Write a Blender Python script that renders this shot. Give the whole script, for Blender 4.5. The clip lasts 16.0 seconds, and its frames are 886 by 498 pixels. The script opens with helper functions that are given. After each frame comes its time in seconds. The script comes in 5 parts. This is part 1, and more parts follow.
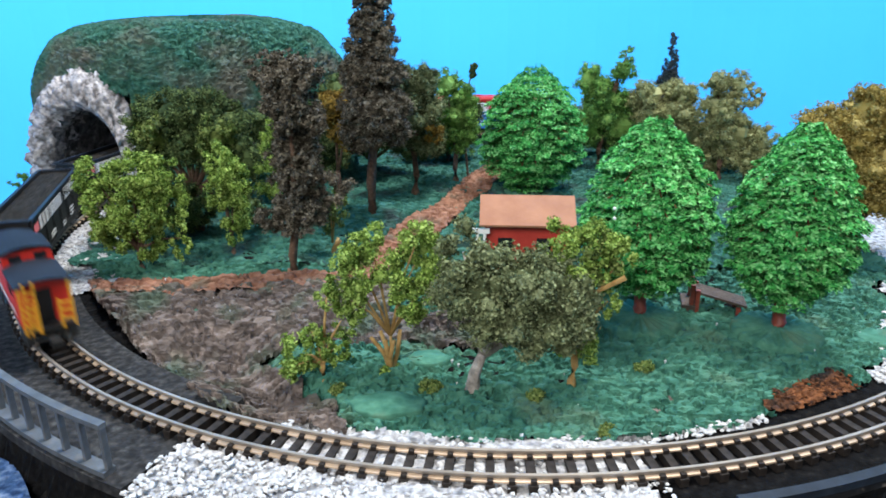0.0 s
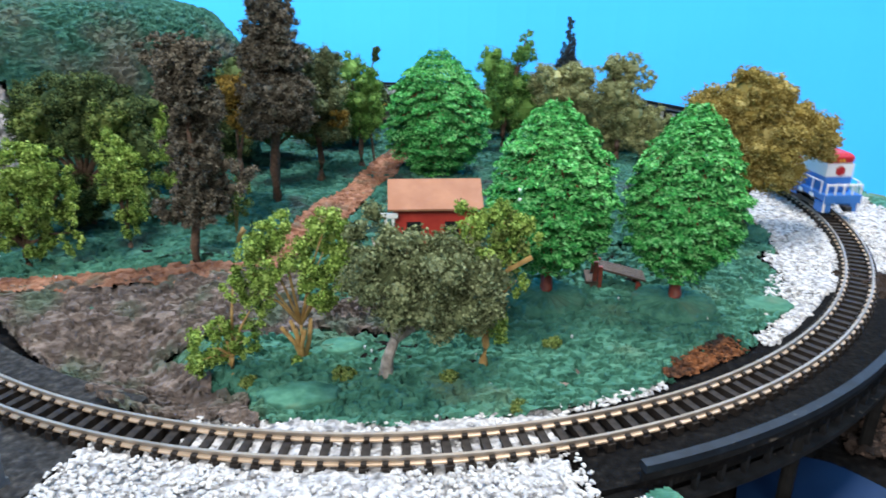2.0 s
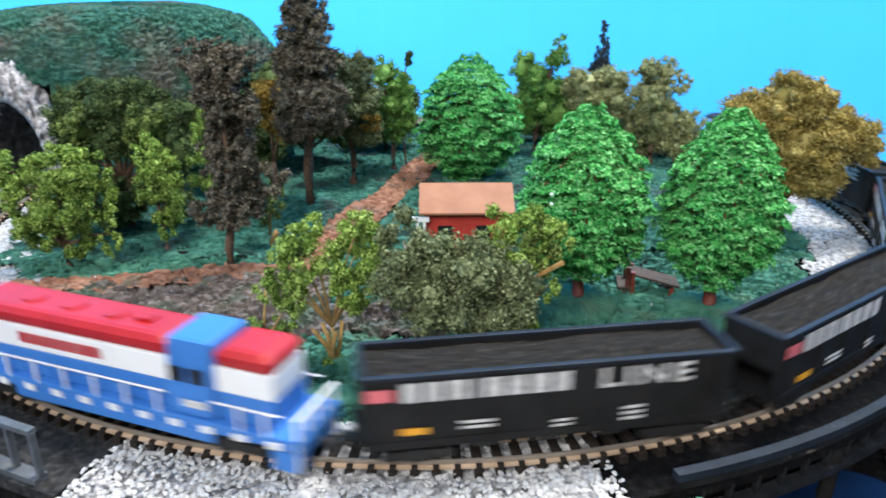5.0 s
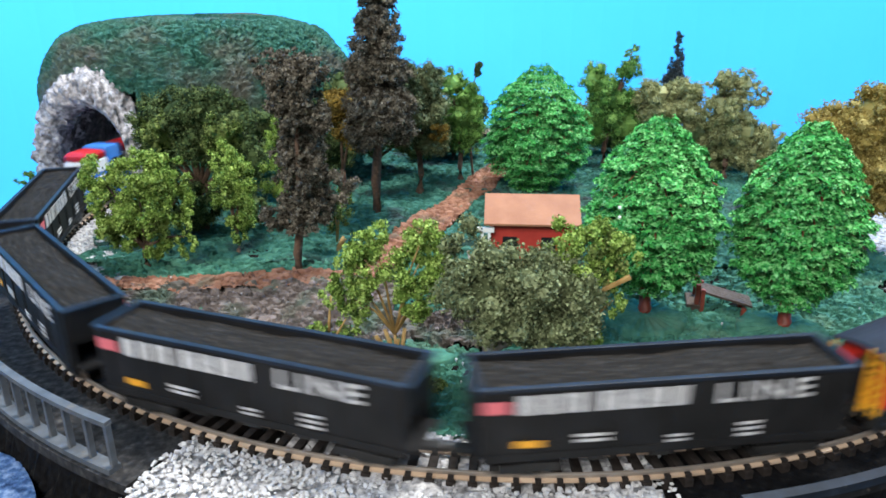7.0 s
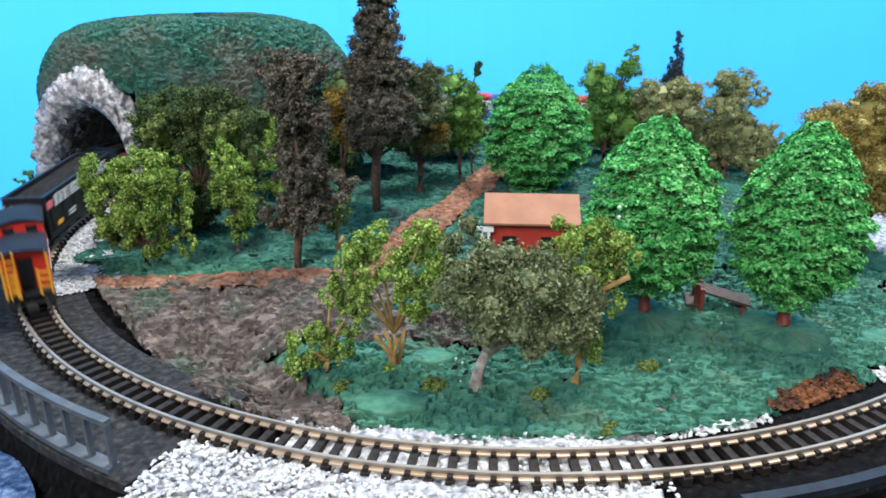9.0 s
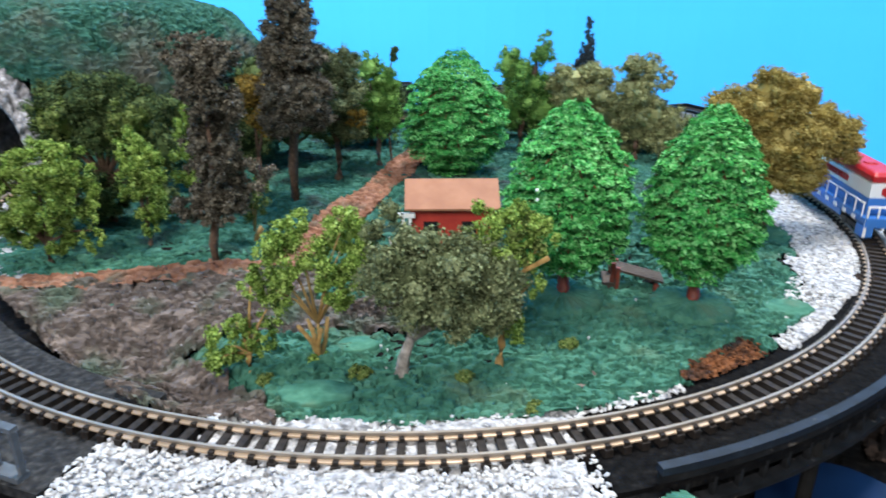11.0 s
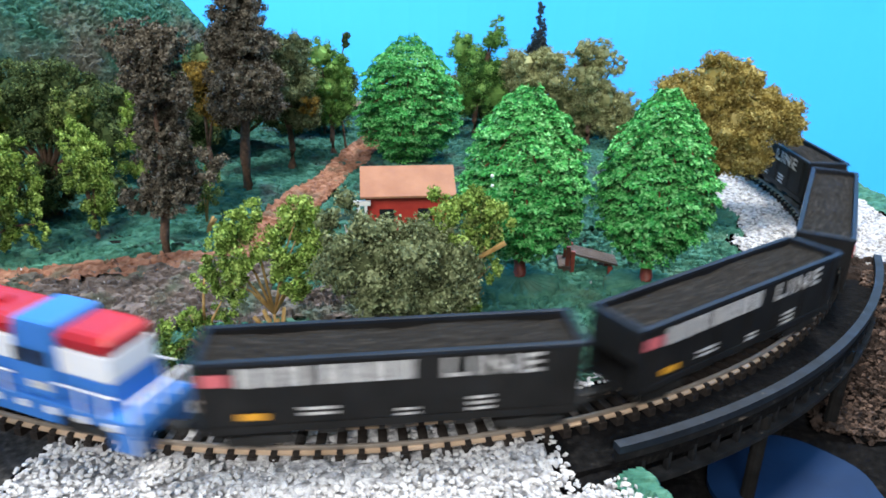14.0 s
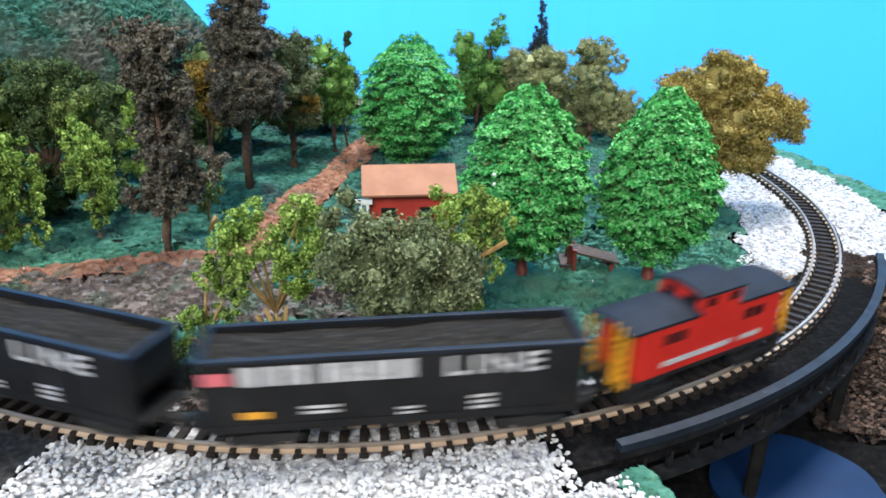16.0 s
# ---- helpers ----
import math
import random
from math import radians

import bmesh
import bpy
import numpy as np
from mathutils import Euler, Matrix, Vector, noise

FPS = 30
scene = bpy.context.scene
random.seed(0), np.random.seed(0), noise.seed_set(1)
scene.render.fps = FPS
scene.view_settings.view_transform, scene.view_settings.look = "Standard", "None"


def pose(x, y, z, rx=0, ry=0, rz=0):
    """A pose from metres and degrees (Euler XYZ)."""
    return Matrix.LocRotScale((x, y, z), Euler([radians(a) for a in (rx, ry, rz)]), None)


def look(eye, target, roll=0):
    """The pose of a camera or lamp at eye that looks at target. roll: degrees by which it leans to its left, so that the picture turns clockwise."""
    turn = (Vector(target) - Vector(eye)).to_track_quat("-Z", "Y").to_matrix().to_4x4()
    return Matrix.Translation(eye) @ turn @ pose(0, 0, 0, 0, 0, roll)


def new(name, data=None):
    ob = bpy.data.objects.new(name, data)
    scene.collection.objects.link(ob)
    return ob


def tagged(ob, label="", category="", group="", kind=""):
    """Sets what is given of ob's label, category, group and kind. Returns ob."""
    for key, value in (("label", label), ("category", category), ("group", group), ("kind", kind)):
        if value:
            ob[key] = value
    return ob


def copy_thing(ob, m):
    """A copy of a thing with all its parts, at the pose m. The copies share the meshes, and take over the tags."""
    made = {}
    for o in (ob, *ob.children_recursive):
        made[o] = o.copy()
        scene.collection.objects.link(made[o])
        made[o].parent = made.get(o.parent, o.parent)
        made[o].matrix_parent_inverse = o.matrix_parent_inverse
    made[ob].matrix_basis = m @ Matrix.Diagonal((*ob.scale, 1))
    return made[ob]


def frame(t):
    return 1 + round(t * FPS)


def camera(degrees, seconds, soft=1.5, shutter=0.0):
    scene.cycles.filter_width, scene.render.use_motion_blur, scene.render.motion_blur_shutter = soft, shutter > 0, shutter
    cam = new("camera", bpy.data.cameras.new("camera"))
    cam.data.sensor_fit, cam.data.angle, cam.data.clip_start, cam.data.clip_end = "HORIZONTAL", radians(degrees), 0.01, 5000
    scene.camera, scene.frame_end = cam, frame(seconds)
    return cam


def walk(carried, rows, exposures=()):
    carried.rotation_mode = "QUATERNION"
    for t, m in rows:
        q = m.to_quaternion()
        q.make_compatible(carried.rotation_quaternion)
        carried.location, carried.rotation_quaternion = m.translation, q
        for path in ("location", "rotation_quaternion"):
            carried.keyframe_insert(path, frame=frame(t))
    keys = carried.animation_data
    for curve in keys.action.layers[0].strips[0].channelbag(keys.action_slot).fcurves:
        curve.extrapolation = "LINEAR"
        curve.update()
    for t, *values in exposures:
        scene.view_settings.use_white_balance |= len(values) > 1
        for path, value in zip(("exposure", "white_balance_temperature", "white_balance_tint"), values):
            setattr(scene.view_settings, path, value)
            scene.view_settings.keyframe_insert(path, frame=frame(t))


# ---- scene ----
# N-gauge model railway on a round board; the rail tops lie at z = 0, the camera pans on a tripod in front.
EYE_Z = 0.1112
LOOP_X, LOOP_Y, LOOP_R = 0.0111, 0.3707, 0.2222


def aim(yaw, pitch, roll):
    return pose(0, 0, EYE_Z, 90 + pitch, 0, yaw) @ pose(0, 0, 0, 0, 0, roll)


cam = camera(64.37, 16.0, soft=1.7, shutter=0.9)
PATH = [
    (0.0, aim(2.22, -20.12, -0.27)),
    (0.5, aim(1.24, -20.28, -0.35)),
    (1.0, aim(-0.85, -20.66, -0.14)),
    (1.5, aim(-3.33, -21.03, 0.24)),
    (2.0, aim(-5.67, -21.36, 0.54)),
    (2.5, aim(-6.96, -21.57, 0.71)),
    (3.0, aim(-7.18, -21.62, 0.77)),
    (3.2, aim(-7.20, -21.63, 0.75)),
    (4.0, aim(-6.70, -21.55, 0.66)),
    (5.3, aim(-1.70, -20.87, -0.03)),
    (5.5, aim(-0.96, -20.76, -0.06)),
    (6.0, aim(0.83, -20.48, -0.17)),
    (6.5, aim(2.11, -20.26, -0.25)),
    (7.0, aim(2.62, -20.22, -0.28)),
    (7.5, aim(2.61, -20.23, -0.25)),
    (8.0, aim(2.61, -20.25, -0.22)),
    (9.3, aim(2.55, -20.28, -0.22)),
    (10.3, aim(0.00, -20.75, -0.08)),
    (10.5, aim(-1.32, -20.94, 0.00)),
    (11.0, aim(-4.21, -21.38, 0.44)),
    (11.5, aim(-6.64, -21.79, 0.79)),
    (12.0, aim(-7.90, -22.08, 0.82)),
    (12.5, aim(-8.11, -22.23, 0.78)),
    (13.0, aim(-8.04, -22.30, 0.69)),
    (13.5, aim(-8.02, -22.35, 0.72)),
    (14.0, aim(-8.01, -22.41, 0.67)),
    (14.5, aim(-8.00, -22.46, 0.65)),
    (15.0, aim(-7.95, -22.51, 0.63)),
    (15.5, aim(-7.89, -22.55, 0.58)),
    (16.0, aim(-7.86, -22.52, 0.56)),
]
walk(cam, PATH, exposures=[(0.0, 0.12), (3.2, 0.12), (5.3, 0.30), (7.8, 0.32), (9.6, 0.14), (13.0, 0.14), (14.2, 0.28), (16.0, 0.34)])

# ---- world and lamps ----
world = bpy.data.worlds.new("room_air")
scene.world = world
world.use_nodes = True
world.node_tree.nodes["Background"].inputs[0].default_value = (0.75, 0.85, 1.0, 1)
world.node_tree.nodes["Background"].inputs[1].default_value = 0.25


def unseen_area_lamp(x, y, z, tx, ty, tz, sx, sy, watts, colour):
    data = bpy.data.lights.new("unseen_area_lamp", "AREA")
    data.shape, data.size, data.size_y, data.energy, data.color = "RECTANGLE", sx, sy, watts, colour
    ob = new("unseen_area_lamp", data)
    ob.matrix_world = look((x, y, z), (tx, ty, tz))
    return ob


unseen_area_lamp(0.40, 0.58, 1.5, 0.05, 0.4, 0, 0.40, 0.40, 38, (1.0, 0.98, 0.95))
# Front-left fill light, added well below the ceiling to brighten sides facing the camera.
unseen_area_lamp(-0.45, -1.00, 1.05, 0.0, 0.45, 0.05, 1.0, 0.7, 25, (1.0, 0.98, 0.96))


# ---- materials ----
def material(name, stops, scale=200.0, detail=4.0, rough=0.8, metal=0.0, bump=0.3, bump_scale=None, depth=0.0006, island=0.0, second=None, coords="Object", stretch=(1, 1, 1), spec=0.4, cells=None):
    """Noise-mixed colours (stops: pos, rgb), grain relief, and an optional second, coarser stain colour."""
    m = bpy.data.materials.new(name)
    m.use_nodes = True
    nt = m.node_tree
    nodes, links = nt.nodes, nt.links
    bsdf = nodes["Principled BSDF"]
    bsdf.inputs["Roughness"].default_value = rough
    bsdf.inputs["Metallic"].default_value = metal
    bsdf.inputs["Specular IOR Level"].default_value = spec
    tc = nodes.new("ShaderNodeTexCoord")
    mp = nodes.new("ShaderNodeMapping")
    mp.inputs["Scale"].default_value = stretch
    links.new(tc.outputs[coords], mp.inputs[0])
    n = nodes.new("ShaderNodeTexNoise")
    n.inputs["Scale"].default_value, n.inputs["Detail"].default_value = scale, detail
    links.new(mp.outputs[0], n.inputs["Vector"])
    ramp = nodes.new("ShaderNodeValToRGB")
    el = ramp.color_ramp.elements
    while len(el) < len(stops):
        el.new(0.5)
    for e, (p, c) in zip(el, stops):
        e.position, e.color = p, (*c, 1)
    fac = n.outputs["Fac"]
    if island:
        geo = nodes.new("ShaderNodeNewGeometry")
        mix = nodes.new("ShaderNodeMix")
        mix.inputs[0].default_value = island
        links.new(fac, mix.inputs[2])
        links.new(geo.outputs["Random Per Island"], mix.inputs[3])
        fac = mix.outputs[0]
    links.new(fac, ramp.inputs[0])
    colour = ramp.outputs[0]
    if second:
        rgb, sc, lo, hi = second
        n2 = nodes.new("ShaderNodeTexNoise")
        n2.inputs["Scale"].default_value, n2.inputs["Detail"].default_value = sc, 5
        links.new(tc.outputs[coords], n2.inputs["Vector"])
        mr = nodes.new("ShaderNodeMapRange")
        mr.inputs[1].default_value, mr.inputs[2].default_value = lo, hi
        links.new(n2.outputs["Fac"], mr.inputs[0])
        mc = nodes.new("ShaderNodeMix")
        mc.data_type = "RGBA"
        links.new(mr.outputs[0], mc.inputs[0])
        links.new(colour, mc.inputs[6])
        mc.inputs[7].default_value = (*rgb, 1)
        colour = mc.outputs[2]
    links.new(colour, bsdf.inputs["Base Color"])
    if bump:
        nb = nodes.new("ShaderNodeTexNoise")
        nb.inputs["Scale"].default_value, nb.inputs["Detail"].default_value = bump_scale or scale * 3, 6
        links.new(mp.outputs[0], nb.inputs["Vector"])
        b = nodes.new("ShaderNodeBump")
        b.inputs["Strength"].default_value, b.inputs["Distance"].default_value = bump, depth
        high = nb.outputs["Fac"]
        if cells:
            vo = nodes.new("ShaderNodeTexVoronoi")
            vo.inputs["Scale"].default_value = cells[0]
            warp = nodes.new("ShaderNodeMix")
            warp.data_type = "VECTOR"
            warp.inputs[0].default_value = 0.006
            links.new(mp.outputs[0], warp.inputs[4])
            links.new(nb.outputs["Color"], warp.inputs[5])
            links.new(warp.outputs[1], vo.inputs["Vector"])
            ma = nodes.new("ShaderNodeMath")
            ma.operation = "MULTIPLY_ADD"
            links.new(vo.outputs["Distance"], ma.inputs[0])
            ma.inputs[1].default_value = -cells[1]
            links.new(high, ma.inputs[2])
            high = ma.outputs[0]
        links.new(high, b.inputs["Height"])
        links.new(b.outputs[0], bsdf.inputs["Normal"])
    return m


def foliage(name, dark, mid, light, scale=120):
    return material(name, [(0.2, dark), (0.5, mid), (0.85, light)], scale=scale, rough=0.9, bump=0.0, island=0.6, spec=0.12)


M_GRASS = material("painted_grass", [(0.28, (0.018, 0.080, 0.056)), (0.5, (0.046, 0.160, 0.112)), (0.72, (0.090, 0.235, 0.165))], 300, 6, 0.85, bump=0.8, bump_scale=700, depth=0.0016, second=((0.105, 0.165, 0.105), 32, 0.55, 0.75), stretch=(0.6, 1, 1), spec=0.2)
# Darker copy of the grass: the shade of the grove is put into its colour.
M_GRASS_SHADE = material("grass_with_tree_shade", [(0.28, (0.012, 0.060, 0.045)), (0.5, (0.034, 0.125, 0.094)), (0.72, (0.068, 0.185, 0.142))], 260, 6, 0.85, bump=0.8, bump_scale=700, depth=0.0016, second=((0.035, 0.050, 0.052), 40, 0.52, 0.70), stretch=(0.6, 1, 1), spec=0.15)
M_EARTH = material("dark_earth", [(0.25, (0.038, 0.031, 0.028)), (0.5, (0.128, 0.105, 0.095)), (0.75, (0.26, 0.210, 0.185))], 240, 6, 0.9, bump=0.8, bump_scale=700, depth=0.0016, second=((0.085, 0.115, 0.085), 42, 0.50, 0.66), stretch=(0.6, 1, 1), spec=0.15)
M_PATH = material("red_dirt_path", [(0.28, (0.14, 0.062, 0.040)), (0.5, (0.27, 0.135, 0.088)), (0.72, (0.38, 0.215, 0.150))], 300, 6, 0.9, bump=0.7, bump_scale=700, depth=0.0016, second=((0.13, 0.115, 0.085), 55, 0.56, 0.72), stretch=(0.6, 1, 1), spec=0.15)
M_RUST = material("rust_soil", [(0.3, (0.030, 0.014, 0.009)), (0.5, (0.125, 0.048, 0.020)), (0.75, (0.32, 0.13, 0.055))], 420, 6, 0.9, bump=0.8, bump_scale=800, depth=0.0008, second=((0.022, 0.018, 0.016), 60, 0.48, 0.62), spec=0.15)
M_GRAVEL = material("white_gravel", [(0.1, (0.30, 0.30, 0.312)), (0.45, (0.49, 0.49, 0.495)), (0.9, (0.66, 0.66, 0.655))], 500, 4, 0.85, bump=0.4, bump_scale=1500, depth=0.0003, island=0.5, spec=0.2)
M_GRAVELBED = material("gravel_bed", [(0.34, (0.13, 0.13, 0.135)), (0.5, (0.36, 0.36, 0.37)), (0.65, (0.58, 0.58, 0.58))], 420, 6, 0.85, bump=1.0, bump_scale=500, depth=0.0010, spec=0.2)
M_BLUEGRAVEL = material("blue_gravel", [(0.3, (0.03, 0.06, 0.14)), (0.5, (0.09, 0.17, 0.34)), (0.7, (0.30, 0.40, 0.58))], 420, 6, 0.9, bump=1.0, bump_scale=500, depth=0.0012, spec=0.15)
M_ROADBED = material("black_roadbed", [(0.3, (0.003, 0.003, 0.0035)), (0.6, (0.008, 0.008, 0.0085)), (0.8, (0.024, 0.022, 0.020))], 420, 6, 0.95, bump=0.9, bump_scale=900, depth=0.0005, spec=0.06)
M_RAIL = material("nickel_rail", [(0.3, (0.26, 0.225, 0.19)), (0.7, (0.40, 0.35, 0.30))], 60, 3, 0.45, metal=0.5, bump=0.05)
# Rail foot coloured paler and warmer than the head, as a painted lamp glint.
M_RAILFOOT_GLINT = material("rail_foot_warm_glint", [(0.3, (0.42, 0.30, 0.20)), (0.7, (0.66, 0.50, 0.36))], 80, 3, 0.5, metal=0.35, bump=0.1)
M_TIE = material("black_plastic_tie", [(0.3, (0.010, 0.008, 0.007)), (0.7, (0.032, 0.026, 0.023))], 400, 3, 0.7, bump=0.3, bump_scale=1500, depth=0.0001, spec=0.2)
M_DECKGREY = material("grey_gritty_deck", [(0.35, (0.014, 0.014, 0.015)), (0.55, (0.032, 0.032, 0.033)), (0.75, (0.075, 0.073, 0.070))], 420, 6, 0.9, bump=0.6, bump_scale=900, depth=0.0004, spec=0.15, second=((0.085, 0.070, 0.058), 60, 0.62, 0.78))
M_RUBBLE = material("brown_rubble", [(0.2, (0.006, 0.005, 0.0045)), (0.5, (0.042, 0.030, 0.025)), (0.8, (0.17, 0.115, 0.090))], 300, 6, 0.9, bump=1.0, bump_scale=600, depth=0.0020, island=0.5, spec=0.12)
M_BRIDGE = material("weathered_grey_bridge", [(0.3, (0.055, 0.062, 0.072)), (0.6, (0.090, 0.101, 0.115)), (0.8, (0.150, 0.160, 0.172))], 180, 6, 0.6, bump=0.3, bump_scale=900, depth=0.0002, spec=0.3, second=((0.12, 0.11, 0.10), 160, 0.60, 0.75))
# Dark chord; the blue stands for the backdrop's reflection on its top.
M_CHORD_SHEEN = material("dark_chord_blue_sheen", [(0.3, (0.008, 0.012, 0.018)), (0.6, (0.014, 0.021, 0.033)), (0.8, (0.026, 0.036, 0.052))], 180, 6, 0.6, bump=0.3, bump_scale=900, depth=0.0002, spec=0.25, second=((0.070, 0.065, 0.060), 220, 0.64, 0.76))
M_PIER = material("black_pier", [(0.3, (0.006, 0.006, 0.006)), (0.7, (0.016, 0.016, 0.016))], 200, 4, 0.9, spec=0.1)
# Grey girder with pale chips; shade on its front faces is in the colour.
M_GIRDER_SHADE = material("grey_girder_with_shade", [(0.3, (0.008, 0.0085, 0.010)), (0.6, (0.017, 0.018, 0.020)), (0.8, (0.040, 0.040, 0.042))], 220, 6, 0.8, bump=0.3, bump_scale=900, depth=0.0002, spec=0.12, second=((0.16, 0.14, 0.12), 330, 0.66, 0.78))
M_WATER = material("blue_painted_river", [(0.3, (0.0035, 0.016, 0.055)), (0.7, (0.007, 0.028, 0.085))], 40, 4, 0.5, bump=0.2, bump_scale=160, depth=0.0006, spec=0.2)
M_BACKDROP = material("sky_blue_backdrop_glow", [(0.3, (0.066, 0.49, 0.95)), (0.7, (0.072, 0.52, 0.97))], 6, 3, 0.8, bump=0.05, bump_scale=300)
# Emission added to the painted board to lift its brightness; it is no lamp.
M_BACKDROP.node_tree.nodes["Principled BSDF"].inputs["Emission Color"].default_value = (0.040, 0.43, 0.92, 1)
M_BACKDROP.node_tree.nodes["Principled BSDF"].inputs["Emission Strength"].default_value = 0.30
M_ROOMWALL = material("room_wall_paint", [(0.3, (0.50, 0.49, 0.47)), (0.7, (0.55, 0.54, 0.52))], 8, 3, 0.85, bump=0.1, bump_scale=150)
M_FLOOR = material("grey_floor", [(0.3, (0.12, 0.115, 0.11)), (0.7, (0.18, 0.17, 0.16))], 12, 4, 0.7, bump=0.1)
M_TABLE = material("dark_table_board", [(0.3, (0.022, 0.024, 0.022)), (0.7, (0.05, 0.05, 0.045))], 30, 5, 0.7, bump=0.3)
M_HILL = material("hill_turf", [(0.28, (0.020, 0.082, 0.058)), (0.5, (0.050, 0.160, 0.114)), (0.74, (0.105, 0.250, 0.185))], 420, 5, 0.9, bump=0.8, bump_scale=900, depth=0.0011, second=((0.145, 0.148, 0.120), 24, 0.50, 0.68), spec=0.12, cells=(420, 1.5))
M_PLASTER = material("portal_rock", [(0.30, (0.10, 0.098, 0.105)), (0.48, (0.29, 0.285, 0.30)), (0.65, (0.54, 0.53, 0.545))], 320, 6, 0.9, bump=0.9, bump_scale=600, depth=0.0010, spec=0.2)
M_TUNNEL = material("tunnel_lining", [(0.3, (0.02, 0.02, 0.02)), (0.55, (0.10, 0.10, 0.10)), (0.75, (0.22, 0.21, 0.21))], 240, 6, 0.95, bump=1.0, bump_scale=400, depth=0.001)
M_RED = material("red_house_board", [(0.3, (0.34, 0.025, 0.018)), (0.7, (0.46, 0.045, 0.03))], 150, 4, 0.6, bump=0.2)
M_ROOF = material("brown_house_roof", [(0.3, (0.27, 0.115, 0.062)), (0.7, (0.36, 0.165, 0.092))], 120, 5, 0.7, bump=0.3, bump_scale=900, depth=0.0002)
M_WHITE = material("white_paint", [(0.3, (0.74, 0.74, 0.73)), (0.7, (0.82, 0.82, 0.80))], 100, 3, 0.5, bump=0.05)
M_DARKHOLE = material("dark_glass", [(0.3, (0.012, 0.012, 0.014)), (0.7, (0.02, 0.02, 0.022))], 60, 2, 0.25, bump=0.0)
M_BARK = material("brown_bark", [(0.3, (0.055, 0.032, 0.022)), (0.6, (0.14, 0.085, 0.055)), (0.8, (0.24, 0.16, 0.11))], 500, 5, 0.85, bump=0.6, depth=0.0003)
M_TANTWIG = material("tan_twig", [(0.3, (0.26, 0.15, 0.045)), (0.7, (0.46, 0.30, 0.11))], 400, 4, 0.75, bump=0.4, depth=0.0002)
M_PALEBARK = material("pale_grey_bark", [(0.3, (0.13, 0.115, 0.10)), (0.55, (0.33, 0.30, 0.27)), (0.75, (0.55, 0.52, 0.48))], 380, 5, 0.85, bump=0.6, depth=0.0003)
M_REDTRUNK = material("red_brown_plastic_trunk", [(0.3, (0.13, 0.028, 0.018)), (0.7, (0.30, 0.065, 0.04))], 300, 4, 0.5, bump=0.4, depth=0.0002)
M_DISC = material("green_plastic_base", [(0.3, (0.036, 0.125, 0.085)), (0.7, (0.080, 0.215, 0.150))], 300, 4, 0.9, bump=0.5, bump_scale=900, depth=0.0004, spec=0.08, second=((0.10, 0.155, 0.10), 60, 0.56, 0.74))
F_BRIGHT = foliage("bright_green_plastic_leaf", (0.013, 0.130, 0.030), (0.070, 0.38, 0.085), (0.27, 0.62, 0.25))
F_LIME = foliage("lime_lichen", (0.045, 0.085, 0.014), (0.175, 0.285, 0.052), (0.43, 0.57, 0.165))
F_OLIVE = foliage("olive_lichen", (0.035, 0.062, 0.014), (0.120, 0.178, 0.045), (0.27, 0.32, 0.11))
F_GREYGREEN = foliage("grey_green_foam", (0.040, 0.052, 0.024), (0.135, 0.165, 0.078), (0.29, 0.33, 0.18))
F_DARK = foliage("dark_olive_foam", (0.016, 0.030, 0.012), (0.062, 0.100, 0.037), (0.155, 0.205, 0.078))
F_BROWN = foliage("grey_brown_foam", (0.034, 0.030, 0.022), (0.105, 0.093, 0.070), (0.24, 0.215, 0.165))
F_MID = foliage("mid_green_foam", (0.025, 0.068, 0.020), (0.098, 0.225, 0.046), (0.24, 0.41, 0.115))
F_TAN = foliage("golden_tan_foam", (0.13, 0.092, 0.020), (0.30, 0.230, 0.062), (0.46, 0.39, 0.155))
F_KHAKI = foliage("khaki_foam", (0.090, 0.098, 0.042), (0.24, 0.255, 0.115), (0.40, 0.41, 0.205))
F_BLUEDARK = foliage("blue_black_fir", (0.015, 0.021, 0.024), (0.045, 0.060, 0.068), (0.105, 0.128, 0.135))
F_ORANGE = foliage("orange_tinted_foam", (0.05, 0.034, 0.008), (0.15, 0.10, 0.018), (0.30, 0.20, 0.045))
M_LOCOBLUE = material("loco_blue_paint", [(0.3, (0.035, 0.16, 0.48)), (0.7, (0.05, 0.19, 0.54))], 80, 3, 0.4, bump=0.03)
M_LOCORED = material("loco_red_paint", [(0.3, (0.36, 0.010, 0.014)), (0.7, (0.45, 0.016, 0.02))], 80, 3, 0.42, bump=0.03)
M_LOCOWHITE = material("loco_white_paint", [(0.3, (0.74, 0.74, 0.74)), (0.7, (0.80, 0.80, 0.80))], 80, 3, 0.4, bump=0.03)
M_HOPPER = material("black_hopper_paint", [(0.3, (0.0075, 0.0075, 0.008)), (0.7, (0.016, 0.016, 0.017))], 90, 4, 0.6, bump=0.05, spec=0.2)
# Black rim paint, tinted blue to stand for the reflected backdrop.
M_RIM_SHEEN = material("black_rim_blue_sheen", [(0.3, (0.008, 0.011, 0.018)), (0.7, (0.014, 0.020, 0.032))], 90, 4, 0.5, bump=0.05, spec=0.22)
M_COAL = material("coal_load", [(0.3, (0.008, 0.007, 0.006)), (0.6, (0.028, 0.025, 0.022)), (0.8, (0.10, 0.09, 0.08))], 700, 5, 0.95, bump=1.0, bump_scale=900, depth=0.0010, spec=0.08)
M_CABOOSE = material("caboose_red_paint", [(0.3, (0.58, 0.022, 0.014)), (0.7, (0.68, 0.034, 0.02))], 80, 3, 0.45, bump=0.03)
